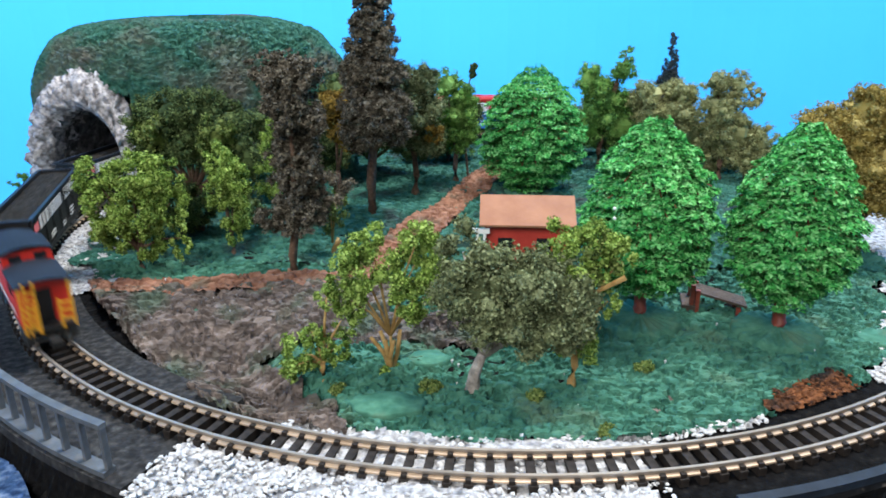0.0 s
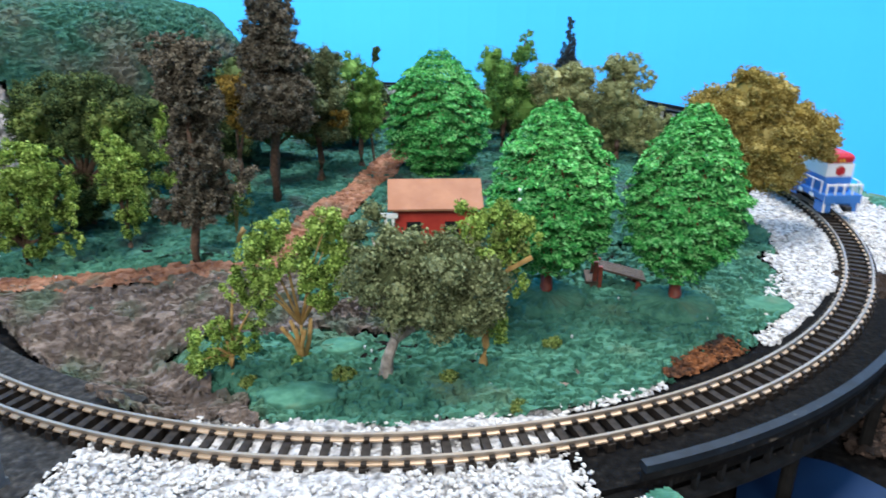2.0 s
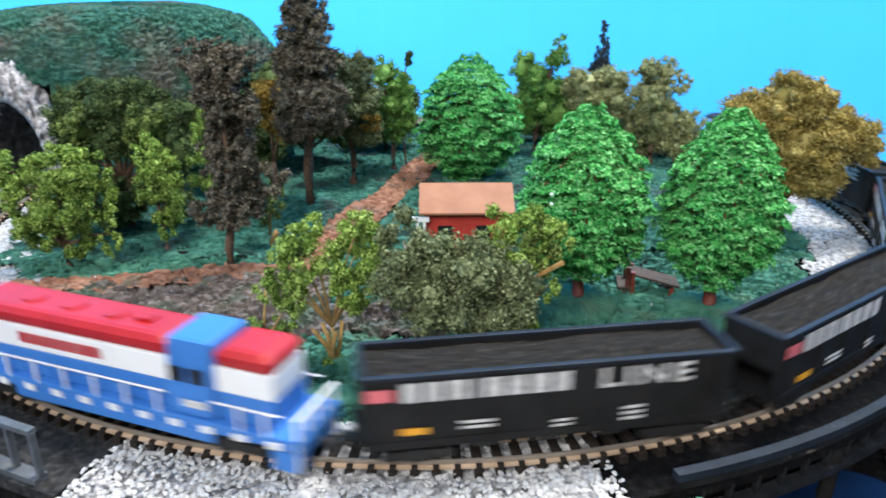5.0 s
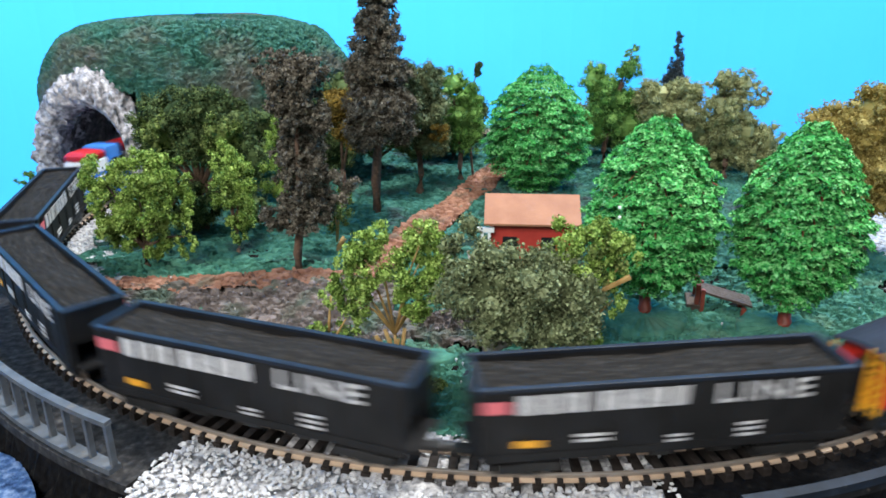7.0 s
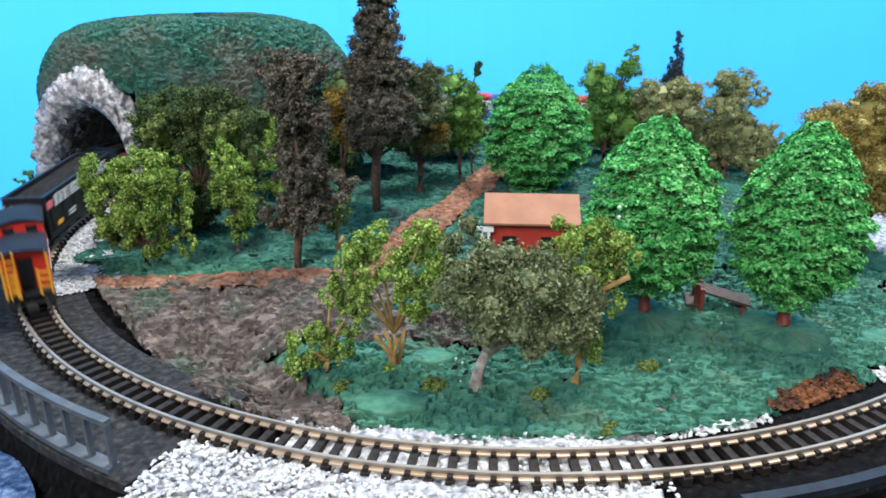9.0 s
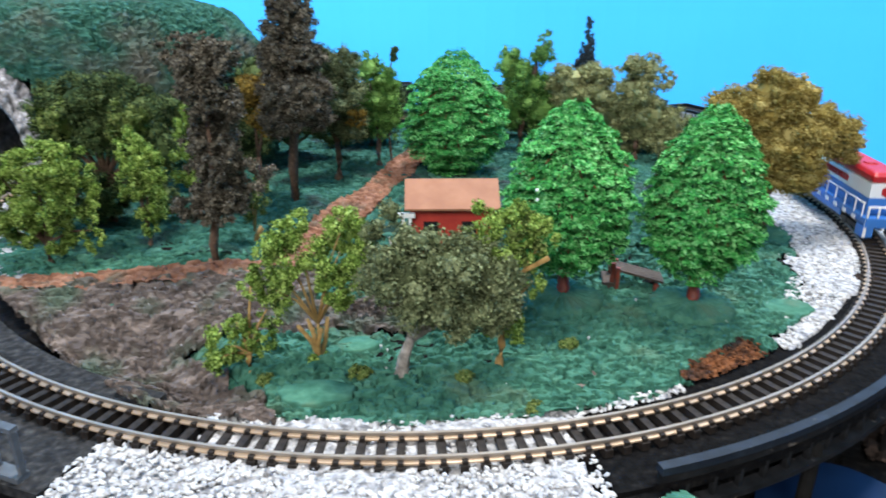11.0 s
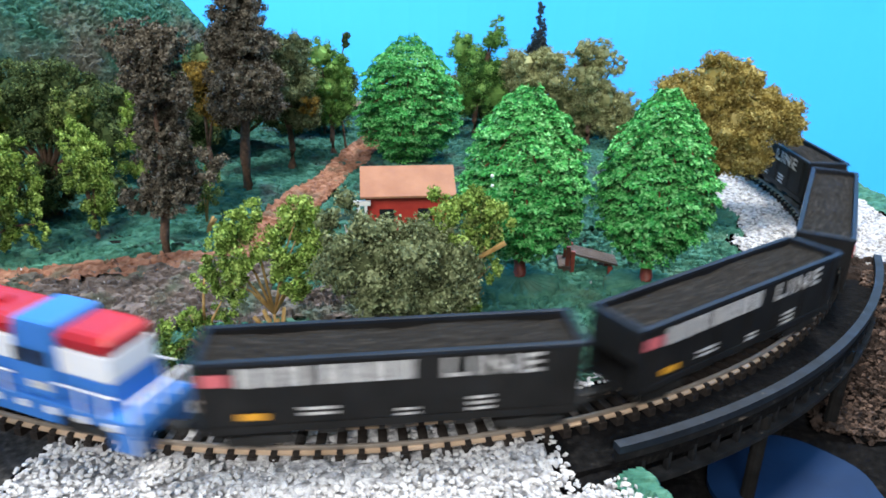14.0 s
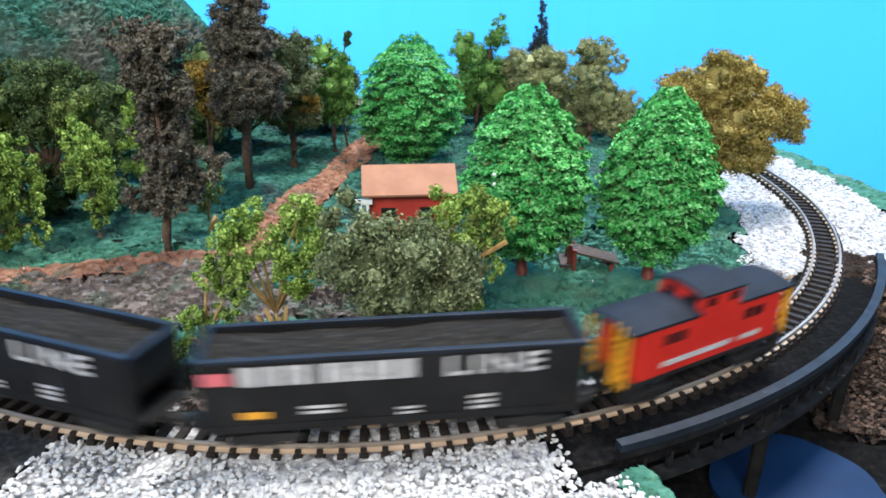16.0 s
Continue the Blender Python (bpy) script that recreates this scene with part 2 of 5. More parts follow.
M_CABROOF = material("caboose_dark_roof", [(0.3, (0.011, 0.014, 0.021)), (0.7, (0.019, 0.024, 0.035))], 90, 3, 0.7, bump=0.05, spec=0.15)
M_YELLOW = material("orange_yellow_rail", [(0.3, (0.66, 0.30, 0.02)), (0.7, (0.78, 0.38, 0.03))], 80, 3, 0.5, bump=0.03)
M_BLACK = material("black_metal", [(0.3, (0.010, 0.010, 0.010)), (0.7, (0.025, 0.025, 0.025))], 120, 3, 0.5, bump=0.05)
M_STEEL = material("steel_wheel", [(0.3, (0.28, 0.27, 0.26)), (0.7, (0.45, 0.44, 0.42))], 120, 3, 0.35, metal=1.0, bump=0.03)
M_PINK = material("pink_badge", [(0.3, (0.60, 0.13, 0.15)), (0.7, (0.66, 0.16, 0.18))], 80, 2, 0.5, bump=0.0)
M_LETTER = material("white_lettering", [(0.35, (0.40, 0.40, 0.40)), (0.65, (0.66, 0.66, 0.66))], 900, 2, 0.6, bump=0.0)
M_PLANK = material("grey_brown_plank", [(0.3, (0.05, 0.036, 0.028)), (0.7, (0.12, 0.088, 0.068))], 260, 5, 0.8, bump=0.5, stretch=(1, 6, 6))


# ---- mesh helpers ----
def part(name, bm, mat, parent=None, label="", smooth=False):
    me = bpy.data.meshes.new(name)
    bm.to_mesh(me)
    bm.free()
    me.materials.append(mat)
    if smooth:
        for p in me.polygons:
            p.use_smooth = True
    ob = new(name, me)
    ob.parent = parent
    return tagged(ob, label)


def raw(name, verts, faces, mat, parent=None, label="", smooth=False):
    me = bpy.data.meshes.new(name)
    me.from_pydata([tuple(v) for v in verts], [], [tuple(int(i) for i in f) for f in faces])
    me.materials.append(mat)
    if smooth:
        for p in me.polygons:
            p.use_smooth = True
    ob = new(name, me)
    ob.parent = parent
    return tagged(ob, label)


def empty(name, m, label, category, group="", kind=""):
    ob = new(name)
    ob.empty_display_size = 0.01
    ob.matrix_basis = m
    return tagged(ob, label, category, group, kind)


def box(bm, x0, x1, y0, y1, z0, z1, bevel=0.0, turn=None):
    """A bevelled box in bm; turn: a matrix set on its vertices."""
    m = Matrix.LocRotScale(((x0 + x1) / 2, (y0 + y1) / 2, (z0 + z1) / 2), None, (x1 - x0, y1 - y0, z1 - z0))
    vs = bmesh.ops.create_cube(bm, size=1, matrix=m)["verts"]
    if bevel:
        es = list({e for v in vs for e in v.link_edges})
        r = bmesh.ops.bevel(bm, geom=es, offset=bevel, segments=2, affect="EDGES", profile=0.6)
        vs = list({v for f in r["faces"] for v in f.verts} | {v for v in vs if v.is_valid})
    if turn is not None:
        bmesh.ops.transform(bm, matrix=turn, verts=vs)
    return vs


def rod(bm, a, b, ra, rb=None, n=7):
    a, b = Vector(a), Vector(b)
    d = b - a
    m = Matrix.Translation((a + b) / 2) @ d.to_track_quat("Z", "Y").to_matrix().to_4x4()
    bmesh.ops.create_cone(bm, cap_ends=True, segments=n, radius1=ra, radius2=ra if rb is None else rb, depth=d.length, matrix=m)


def tube(points, radii, n=7):
    """Vertices and faces of a bent, tapered limb through points."""
    vs, fs = [], []
    pts = [Vector(p) for p in points]
    for i, (p, r) in enumerate(zip(pts, radii)):
        d = (pts[min(i + 1, len(pts) - 1)] - pts[max(i - 1, 0)]).normalized()
        q = d.to_track_quat("Z", "Y")
        for k in range(n):
            a = 2 * math.pi * k / n
            vs.append(p + q @ Vector((math.cos(a) * r, math.sin(a) * r, 0)))
        if i:
            b = (i - 1) * n
            fs += [(b + k, b + (k + 1) % n, b + n + (k + 1) % n, b + n + k) for k in range(n)]
    fs.append(tuple(range(n))[::-1])
    fs.append(tuple(range(len(vs) - n, len(vs))))
    return vs, fs


def joined(pieces):
    vs, fs = [], []
    for v, f in pieces:
        o = len(vs)
        vs += list(v)
        fs += [tuple(i + o for i in q) for q in f]
    return vs, fs


def on_loop(deg, r, z=0.0):
    a = radians(deg)
    return Vector((LOOP_X - r * math.sin(a), LOOP_Y - r * math.cos(a), z))


def smooth01(a, b, x):
    t = np.clip((x - a) / (b - a), 0, 1)
    return t * t * (3 - 2 * t)


def lumps(x, y, size, seed):
    """Cheap rolling value noise on arrays, -1 to 1."""
    rng = np.random.RandomState(seed)
    table = rng.rand(64, 64) * 2 - 1
    u, v = x / size, y / size
    i, j = np.floor(u).astype(int), np.floor(v).astype(int)
    fu, fv = u - i, v - j
    fu, fv = fu * fu * (3 - 2 * fu), fv * fv * (3 - 2 * fv)
    g = lambda a, b: table[a % 64, b % 64]
    return (g(i, j) * (1 - fu) + g(i + 1, j) * fu) * (1 - fv) + (g(i, j + 1) * (1 - fu) + g(i + 1, j + 1) * fu) * fv


# ---- room, backdrop and table ----
def flat_box(name, x0, x1, y0, y1, z0, z1, mat, label, category):
    bm = bmesh.new()
    box(bm, x0, x1, y0, y1, z0, z1)
    return tagged(part(name, bm, mat), label, category, kind="structure")


flat_box("floor", -2.0, 2.0, -2.0, 2.0, -0.90, -0.80, M_FLOOR, "plain grey floor of the room", "floor")
flat_box("wall_south", -2.0, 2.0, -2.1, -2.0, -0.80, 1.7, M_ROOMWALL, "plain painted wall of the room", "wall")
flat_box("wall_north", -2.0, 2.0, 2.0, 2.1, -0.80, 1.7, M_ROOMWALL, "plain painted wall of the room", "wall")
flat_box("wall_west", -2.1, -2.0, -2.0, 2.0, -0.80, 1.7, M_ROOMWALL, "plain painted wall of the room", "wall")
flat_box("wall_east", 2.0, 2.1, -2.0, 2.0, -0.80, 1.7, M_ROOMWALL, "plain painted wall of the room", "wall")
flat_box("ceiling", -2.0, 2.0, -2.0, 2.0, 1.7, 1.8, M_ROOMWALL, "plain painted ceiling of the room", "ceiling")


def backdrop():
    vs, fs = [], []
    n = 64
    for i in range(n + 1):
        a = radians(-115 + 230 * i / n)
        for r in (0.62, 0.625):
            for z in (-0.80, 0.95):
                vs.append((LOOP_X + r * math.sin(a), LOOP_Y + r * math.cos(a), z))
        if i:
            b, c = (i - 1) * 4, i * 4
            fs += [(b, c, c + 1, b + 1), (b + 2, b + 3, c + 3, c + 2), (b + 1, c + 1, c + 3, b + 3), (b, b + 2, c + 2, c)]
    fs += [(0, 1, 3, 2), (n * 4, n * 4 + 2, n * 4 + 3, n * 4 + 1)]
    tagged(raw("backdrop", vs, fs, M_BACKDROP, smooth=False), "curved sky-blue painted backdrop behind the layout, with added glow", "backdrop", kind="structure")


backdrop()


# ---- terrain ----
def fields(x, y):
    """Polar place about the loop: degrees from the front (to the left positive) and radius."""
    dx, dy = x - LOOP_X, y - LOOP_Y
    return np.degrees(np.arctan2(-dx, -dy)), np.hypot(dx, dy)


def height(x, y):
    th, r = fields(x, y)
    z = np.full(x.shape, -0.0042)
    # river cuts under the two bridges, outside the loop
    cut_r = smooth01(-13.5, -16, th) * smooth01(-53, -41, th) * smooth01(0.211, 0.217, r)
    cut_l = smooth01(22, 23.5, th) * smooth01(66, 60, th) * smooth01(0.243, 0.250, r)
    # dry gully inside the loop, between path and lawn
    gully = smooth01(0.236, 0.222, y - 0.12 * (x + 0.05)) * smooth01(-0.045, -0.075, x + 0.7 * (y - 0.2)) * smooth01(0.214, 0.19, r)
    z = z - 0.010 * gully
    # gentle rise to the back
    z = z + 0.006 * smooth01(0.24, 0.36, y) * smooth01(0.2, 0.12, r)
    z = z - 0.034 * cut_r - 0.017 * cut_l
    return z


def stucco(u, v, size, seed):
    """Stippled plaster: rounded plateaus with short pits between them, 0 to about -1.7."""
    w = size * 0.55
    uu, vv = u + w * lumps(u, v, size * 1.4, seed + 7), v + w * lumps(u + 0.7, v, size * 1.4, seed + 8)
    a, b = lumps(0.91 * uu + 0.42 * vv, 0.91 * vv - 0.42 * uu, size, seed), lumps(0.86 * uu - 0.5 * vv, 0.86 * vv + 0.5 * uu, size * 0.62, seed + 1)
    return 0.8 * smooth01(-0.30, -0.08, a) + 0.7 * smooth01(-0.28, -0.06, b) + 0.2 * lumps(uu, vv, size * 0.45, seed + 3) - 1.2


def patch(name, x0, x1, y0, y1, step, keep, mat, label, category, rough=0.0011, lift=0.0, fine=0.0035, stretch=1.6, seed=1, under=None, smooth=False):
    """A sheet of displaced ground where keep(x, y) holds."""
    nx, ny = int((x1 - x0) / step) + 1, int((y1 - y0) / step) + 1
    xs, ys = np.meshgrid(np.linspace(x0, x1, nx), np.linspace(y0, y1, ny))
    jag = 0.0022 * lumps(xs, ys, 0.005, 71) + 0.005 * lumps(xs, ys, 0.018, 72)
    ok = keep(xs, ys, jag)
    z = height(xs, ys) + lift
    z = z + rough * stucco(xs / stretch, ys, fine, seed) + rough * 0.8 * lumps(xs, ys, 0.02, seed + 2)
    if under is not None:
        z = z - 0.0026 * under(xs, ys, jag)
    index = -np.ones(xs.shape, int)
    cell = ok[:-1, :-1] & ok[1:, :-1] & ok[:-1, 1:] & ok[1:, 1:]
    used = np.zeros(xs.shape, bool)
    used[:-1, :-1] |= cell
    used[1:, :-1] |= cell
    used[:-1, 1:] |= cell
    used[1:, 1:] |= cell
    index[used] = np.arange(used.sum())
    vs = np.c_[xs[used], ys[used], z[used]]
    fs = np.c_[index[:-1, :-1][cell], index[:-1, 1:][cell], index[1:, 1:][cell], index[1:, :-1][cell]]
    return tagged(raw(name, vs.tolist(), fs.tolist(), mat, smooth=smooth), label, category, kind="structure")


def in_path(x, y, jag=0.0):
    w = 0.0085 + 0.3 * jag
    low = (np.abs(y - (0.2665 + 0.09 * (x + 0.1))) < w) & (x > -0.165) & (x < -0.045)
    t = np.clip((y - 0.272) / (0.47 - 0.272), 0, 1)
    px = -0.05 + 0.075 * t ** 0.85
    high = (np.abs(x - px) < (0.011 + 0.4 * jag)) & (y > 0.268) & (y < 0.47)
    return low | high


def in_gully(x, y, jag=0.0):
    return (y + jag < 0.2655 + 0.09 * (x + 0.1)) & (x + 0.75 * (y - 0.19) + 1.5 * jag < -0.052) | ((y + jag < np.where(x < -0.03, 0.2655 + 0.09 * (x + 0.1), 0.246)) & (y + jag > 0.214) & (x < 0.012 + jag) & (x > -0.135))


def in_rust(x, y, jag=0.0):
    th, r = fields(x, y)
    return (th < -21.5 + 500 * jag) & (th > -31 + 500 * jag) & (r > 0.2015 + 1.2 * jag)


def base_keep(x, y, jag):
    th, r = fields(x, y)
    front = (y < LOOP_Y) & (y > 0.075) & (np.abs(x) < 0.34)
    return (r < 0.276 + 0.5 * jag) | (front & (y < 0.24))


def right_band(x, y, j=0.0):
    th, r = fields(x, y)
    return (th < -34) & (th > -100) & (r > np.interp(-th, [34, 42, 60, 100], [0.207, 0.198, 0.187, 0.184]) + j) & (r < 0.2185)


def gravel_zone(x, y, j=0.0):
    th, r = fields(x, y)
    front = (th < 22.6) & (th > -9.2 - 3.2 * (r > 0.2480) + 200 * j) & (r > 0.2255) & (y > 0.08)
    right_in = right_band(x, y, j)
    right_out = (th < -57) & (th > -118) & (r > 0.2255) & (r < 0.260 + j)
    left_in = (th > 56) & (th < 100) & (r > 0.190 + j) & (r < 0.2185)
    left_out = (th > 66) & (th < 115) & (r > 0.2255) & (r < 0.256 + j)
    between = (np.abs(th - 3.5) < 13.5) & (r > 0.2165) & (r < 0.2285)
    edge = (th < 17.5) & (th > -21) & (r > 0.2070 + 0.5 * j) & (r < np.where(th < -11, 0.2112, 0.217))
    return front | right_in | right_out | left_in | left_out | between | edge


# Black base carries the shade under bridges and beside the track in its colour.
patch("ground", -0.345, 0.345, 0.075, 0.66, 0.0032, base_keep, M_ROADBED, "dark plaster ground under the scenery, black also standing for shade", "ground", rough=0.0008, lift=-0.0012, seed=3)
# Past 23 degrees the sheets stop short: bare black strip stands for shade.
patch("island_ground", -0.205, 0.23, 0.15, 0.585, 0.0024, lambda x, y, j: fields(x, y)[1] < 0.2075 - 0.012 * smooth01(23, 36, fields(x, y)[0]), M_EARTH, "dark earth below the turf of the island", "ground", rough=0.0010, lift=-0.0022, seed=4)
patch("lawn", -0.20, 0.215, 0.15, 0.30, 0.00052, lambda x, y, j: (fields(x, y)[1] < 0.2098 + 0.5 * j - 0.0125 * smooth01(23, 36, fields(x, y)[0])) & (y < 0.290) & ~right_band(x, y, j), M_GRASS, "green painted rough plaster lawn inside the loop", "lawn", under=lambda x, y, j: in_gully(x, y, j) | in_path(x, y, j) | in_rust(x, y, j), rough=0.0019, lift=0.0010, fine=0.0017, stretch=1.55, seed=11)
# Ground under the grove, coloured darker to stand for tree shade.
patch("scrub_ground", -0.20, 0.215, 0.25, 0.575, 0.0010, lambda x, y, j: (fields(x, y)[1] < 0.205 + j) & (y > 0.285) & ~right_band(x, y, j), M_GRASS_SHADE, "green textured ground below the trees, their shade in its colour", "ground", under=lambda x, y, j: in_path(x, y, j), rough=0.0020, lift=0.0014, fine=0.0022, stretch=1.7, seed=12)
patch("gully", -0.20, 0.03, 0.15, 0.272, 0.00062, lambda x, y, j: (fields(x, y)[1] < 0.2125 - 0.013 * smooth01(23, 36, fields(x, y)[0])) & in_gully(x, y, j), M_EARTH, "dark brown earth of a dry gully", "ground", rough=0.0027, lift=0.0020, fine=0.0019, stretch=1.5, seed=13)
patch("rubble_bank", 0.13, 0.27, 0.13, 0.30, 0.0012, lambda x, y, j: (fields(x, y)[0] < -39 + 400 * j) & (fields(x, y)[0] > -58) & (fields(x, y)[1] > 0.212) & (fields(x, y)[1] < 0.276 + 0.5 * j), M_RUBBLE, "brown rubble bank rising from the river bed", "ground", rough=0.0024, lift=0.0010, fine=0.0036, seed=17)
patch("grass_tuft_ground", 0.054, 0.084, 0.109, 0.139, 0.0008, lambda x, y, j: np.hypot(x - 0.0691, y - 0.1238) < 0.0050 + j, M_GRASS, "green plaster patch at the bridge end", "ground", rough=0.0012, lift=0.0008, seed=18)
patch("dirt_path", -0.175, 0.05, 0.24, 0.475, 0.0009, lambda x, y, j: in_path(x, y, j) & (fields(x, y)[1] < 0.2), M_PATH, "reddish brown dirt path through the trees", "path", rough=0.0017, lift=0.0016, fine=0.0018, stretch=1.6, seed=14)
patch("rust_soil", 0.04, 0.15, 0.15, 0.24, 0.0010, lambda x, y, j: in_rust(x, y, j) & (fields(x, y)[1] < 0.209), M_RUST, "rust-brown bare soil beside the track", "ground", rough=0.0013, lift=0.0006, fine=0.0020, stretch=1.3, seed=15)


patch("gravel_bed", -0.30, 0.30, 0.08, 0.60, 0.0016, gravel_zone, M_GRAVELBED, "white gravel bed beside the track", "gravel", rough=0.0009, lift=0.0007, seed=16)
patch("outer_verge", -0.30, 0.30, 0.10, 0.66, 0.0016, lambda x, y, j: (fields(x, y)[1] > 0.257 + j) & (fields(x, y)[1] < 0.275 + 0.5 * j) & ((fields(x, y)[0] < -57) | (fields(x, y)[0] > 66)), M_GRASS, "green rough verge along the board's rim", "verge", rough=0.0014, lift=0.0008, seed=17)


ICO = [(0, 11, 5), (0, 5, 1), (0, 1, 7), (0, 7, 10), (0, 10, 11), (1, 5, 9), (5, 11, 4), (11, 10, 2), (10, 7, 6), (7, 1, 8), (3, 9, 4), (3, 4, 2), (3, 2, 6), (3, 6, 8), (3, 8, 9), (4, 9, 5), (2, 4, 11), (6, 2, 10), (8, 6, 7), (9, 8, 1)]


def gravel():
    """Loose white stones, one mesh."""
    rng = np.random.RandomState(5)
    xs, ys = rng.uniform(-0.30, 0.30, 190000), rng.uniform(0.08, 0.55, 190000)
    th, r = fields(xs, ys)
    ok = gravel_zone(xs, ys, 0.003 * lumps(xs, ys, 0.008, 4)) & ((np.abs(r - 0.2222) > 0.0088) | (rng.rand(len(xs)) < 0.5))
    near = (xs > -0.13) & (xs < 0.09) & (ys < 0.16)
    ok &= near | (rng.rand(len(xs)) < 0.8)
    xs, ys = xs[ok][:18000], ys[ok][:18000]
    zs = height(xs, ys) + 0.0005 + 0.0006 * ((ys < LOOP_Y - 0.19) & (np.hypot(xs - LOOP_X, ys - LOOP_Y) > 0.2285))
    g = (1 + 5 ** 0.5) / 2
    base = np.array([(-1, g, 0), (1, g, 0), (-1, -g, 0), (1, -g, 0), (0, -1, g), (0, 1, g), (0, -1, -g), (0, 1, -g), (g, 0, -1), (g, 0, 1), (-g, 0, -1), (-g, 0, 1)], float) / 1.9
    n = len(xs)
    size = rng.uniform(0.0004, 0.0009, (n, 1, 1)) * rng.uniform(0.6, 1.35, (n, 12, 1))
    ang = rng.uniform(0, 6.283, n)
    v = base[None] * size * np.array([1.2, 0.95, 0.75])
    c, q = np.cos(ang)[:, None], np.sin(ang)[:, None]
    v = np.stack([v[..., 0] * c - v[..., 1] * q, v[..., 0] * q + v[..., 1] * c, v[..., 2] + v[..., 0] * rng.uniform(-0.4, 0.4, (n, 1))], -1)
    v += np.stack([xs, ys, zs + rng.uniform(-0.0002, 0.0004, n)], -1)[:, None]
    f = (np.array(ICO)[None] + (np.arange(n) * 12)[:, None, None]).reshape(-1, 3)
    tagged(raw("gravel_stones", v.reshape(-1, 3).tolist(), f.tolist(), M_GRAVEL), "loose white gravel stones along the track", "gravel", kind="stuff")


gravel()


def chips(name, centres, normals, size, mat, label, category, seed):
    """Thousands of thin crusty flakes lying on a surface, one mesh."""
    rng = np.random.RandomState(seed)
    n = len(centres)
    d = normals + rng.normal(0, 0.38, (n, 3))
    d /= np.linalg.norm(d, axis=1, keepdims=True)
    side = np.cross(d, np.array([0.0, 1.0, 0.12]) + rng.normal(0, 0.35, (n, 3)))
    side /= np.linalg.norm(side, axis=1, keepdims=True)
    ahead = np.cross(d, side)
    s = size * rng.uniform(0.55, 1.4, (n, 1))
    k = lambda lo, hi: rng.uniform(lo, hi, (n, 1))
    v = np.stack([centres + side * s * k(0.9, 1.5), centres - side * s * k(0.9, 1.5), centres + ahead * s * k(0.5, 0.9), centres - ahead * s * k(0.5, 0.9), centres + d * s * k(0.25, 0.5), centres - d * s * 0.6], 1).reshape(-1, 3)
    tri = np.array([(0, 2, 4), (2, 1, 4), (1, 3, 4), (3, 0, 4), (2, 0, 5), (1, 2, 5), (3, 1, 5), (0, 3, 5)])
    f = (tri[None] + (np.arange(n) * 6)[:, None, None]).reshape(-1, 3)
    return tagged(raw(name, v.tolist(), f.tolist(), mat), label, category, kind="stuff")


def ground_chips():
    rng = np.random.RandomState(31)
    x, y = rng.uniform(-0.20, 0.25, 210000), rng.uniform(0.140, 0.50, 210000)
    th, r = fields(x, y)
    j = 0.0022 * lumps(x, y, 0.005, 71) + 0.005 * lumps(x, y, 0.018, 72)
    u = in_rust(x, y, j)
    z = height(x, y)
    up = np.tile([0.0, -0.25, 1.0], (len(x), 1))
    for name, ok, cap, lift, size, mat, label, cat in (
        ("rubble_flakes", (th < -40 + 400 * j) & (th > -56) & (r > 0.236) & (r < 0.275), 5000, 0.0014, 0.0012, M_RUBBLE, "brown stone crumbs on the river bank", "earth"),
        ("rust_flakes", u & (r < 0.2085) & (r > 0.15) & (rng.rand(len(x)) < 0.6), 900, 0.0012, 0.0007, M_RUST, "rust-brown crumbs of bare soil", "earth"),
    ):
        i = np.nonzero(ok)[0][:cap]
        c = np.c_[x[i], y[i], z[i] + lift + rng.uniform(-0.0005, 0.0003, len(i))]
        chips(name, c, up[i], size, mat, label, cat, 40 + len(name))


ground_chips()


# ---- track ----
def ring(name, profile, mat, parent, a0=0.0, a1=360.0, n=240, label=""):
    """A rail or strip: a profile of (radius, z) swept along the loop."""
    vs, fs = [], []
    k = len(profile)
    closed = a1 - a0 > 359.9
    for i in range(n if closed else n + 1):
        a = a0 + (a1 - a0) * i / n
        vs += [on_loop(a, r, z) for r, z in profile]
    rows = n if closed else n
    total = n if closed else n + 1
    for i in range(rows):
        b, c = i * k, ((i + 1) % total) * k
        fs += [(b + j, b + (j + 1) % k, c + (j + 1) % k, c + j) for j in range(k)]
    if not closed:
        fs += [tuple(range(k))[::-1], tuple(range(n * k, n * k + k))]
    return raw(name, vs, fs, mat, parent, label)


track = empty("railway_track", Matrix.Identity(4), "curved model railway track with warm-glinting rails and black ties", "track", kind="structure")
for side in (-1, 1):
    rc = LOOP_R + side * 0.0049
    ring("rail_foot", [(rc - 0.00115, -0.0021), (rc + 0.00115, -0.0021), (rc + 0.00115, -0.0016), (rc + 0.00035, -0.00125), (rc - 0.00035, -0.00125), (rc - 0.00115, -0.0016)], M_RAILFOOT_GLINT, track)
    ring("rail_head", [(rc - 0.0003, -0.00125), (rc + 0.0003, -0.00125), (rc + 0.00045, -0.0006), (rc + 0.00045, -0.0001), (rc + 0.0003, 0), (rc - 0.0003, 0), (rc - 0.00045, -0.0001), (rc - 0.00045, -0.0006)], M_RAIL, track)


def tie_mesh():
    bm = bmesh.new()
    box(bm, -0.0071, 0.0071, -0.00115, 0.00115, -0.0046, -0.0021)
    for s in (-1, 1):
        for o in (-1, 1):
            c = s * 0.0049 + o * 0.00105
            box(bm, c - 0.0006, c + 0.0006, -0.00075, 0.00075, -0.0022, -0.00105)
    me = bpy.data.meshes.new("tie")
    bm.to_mesh(me)
    bm.free()
    me.materials.append(M_TIE)
    return me


TIE = tie_mesh()
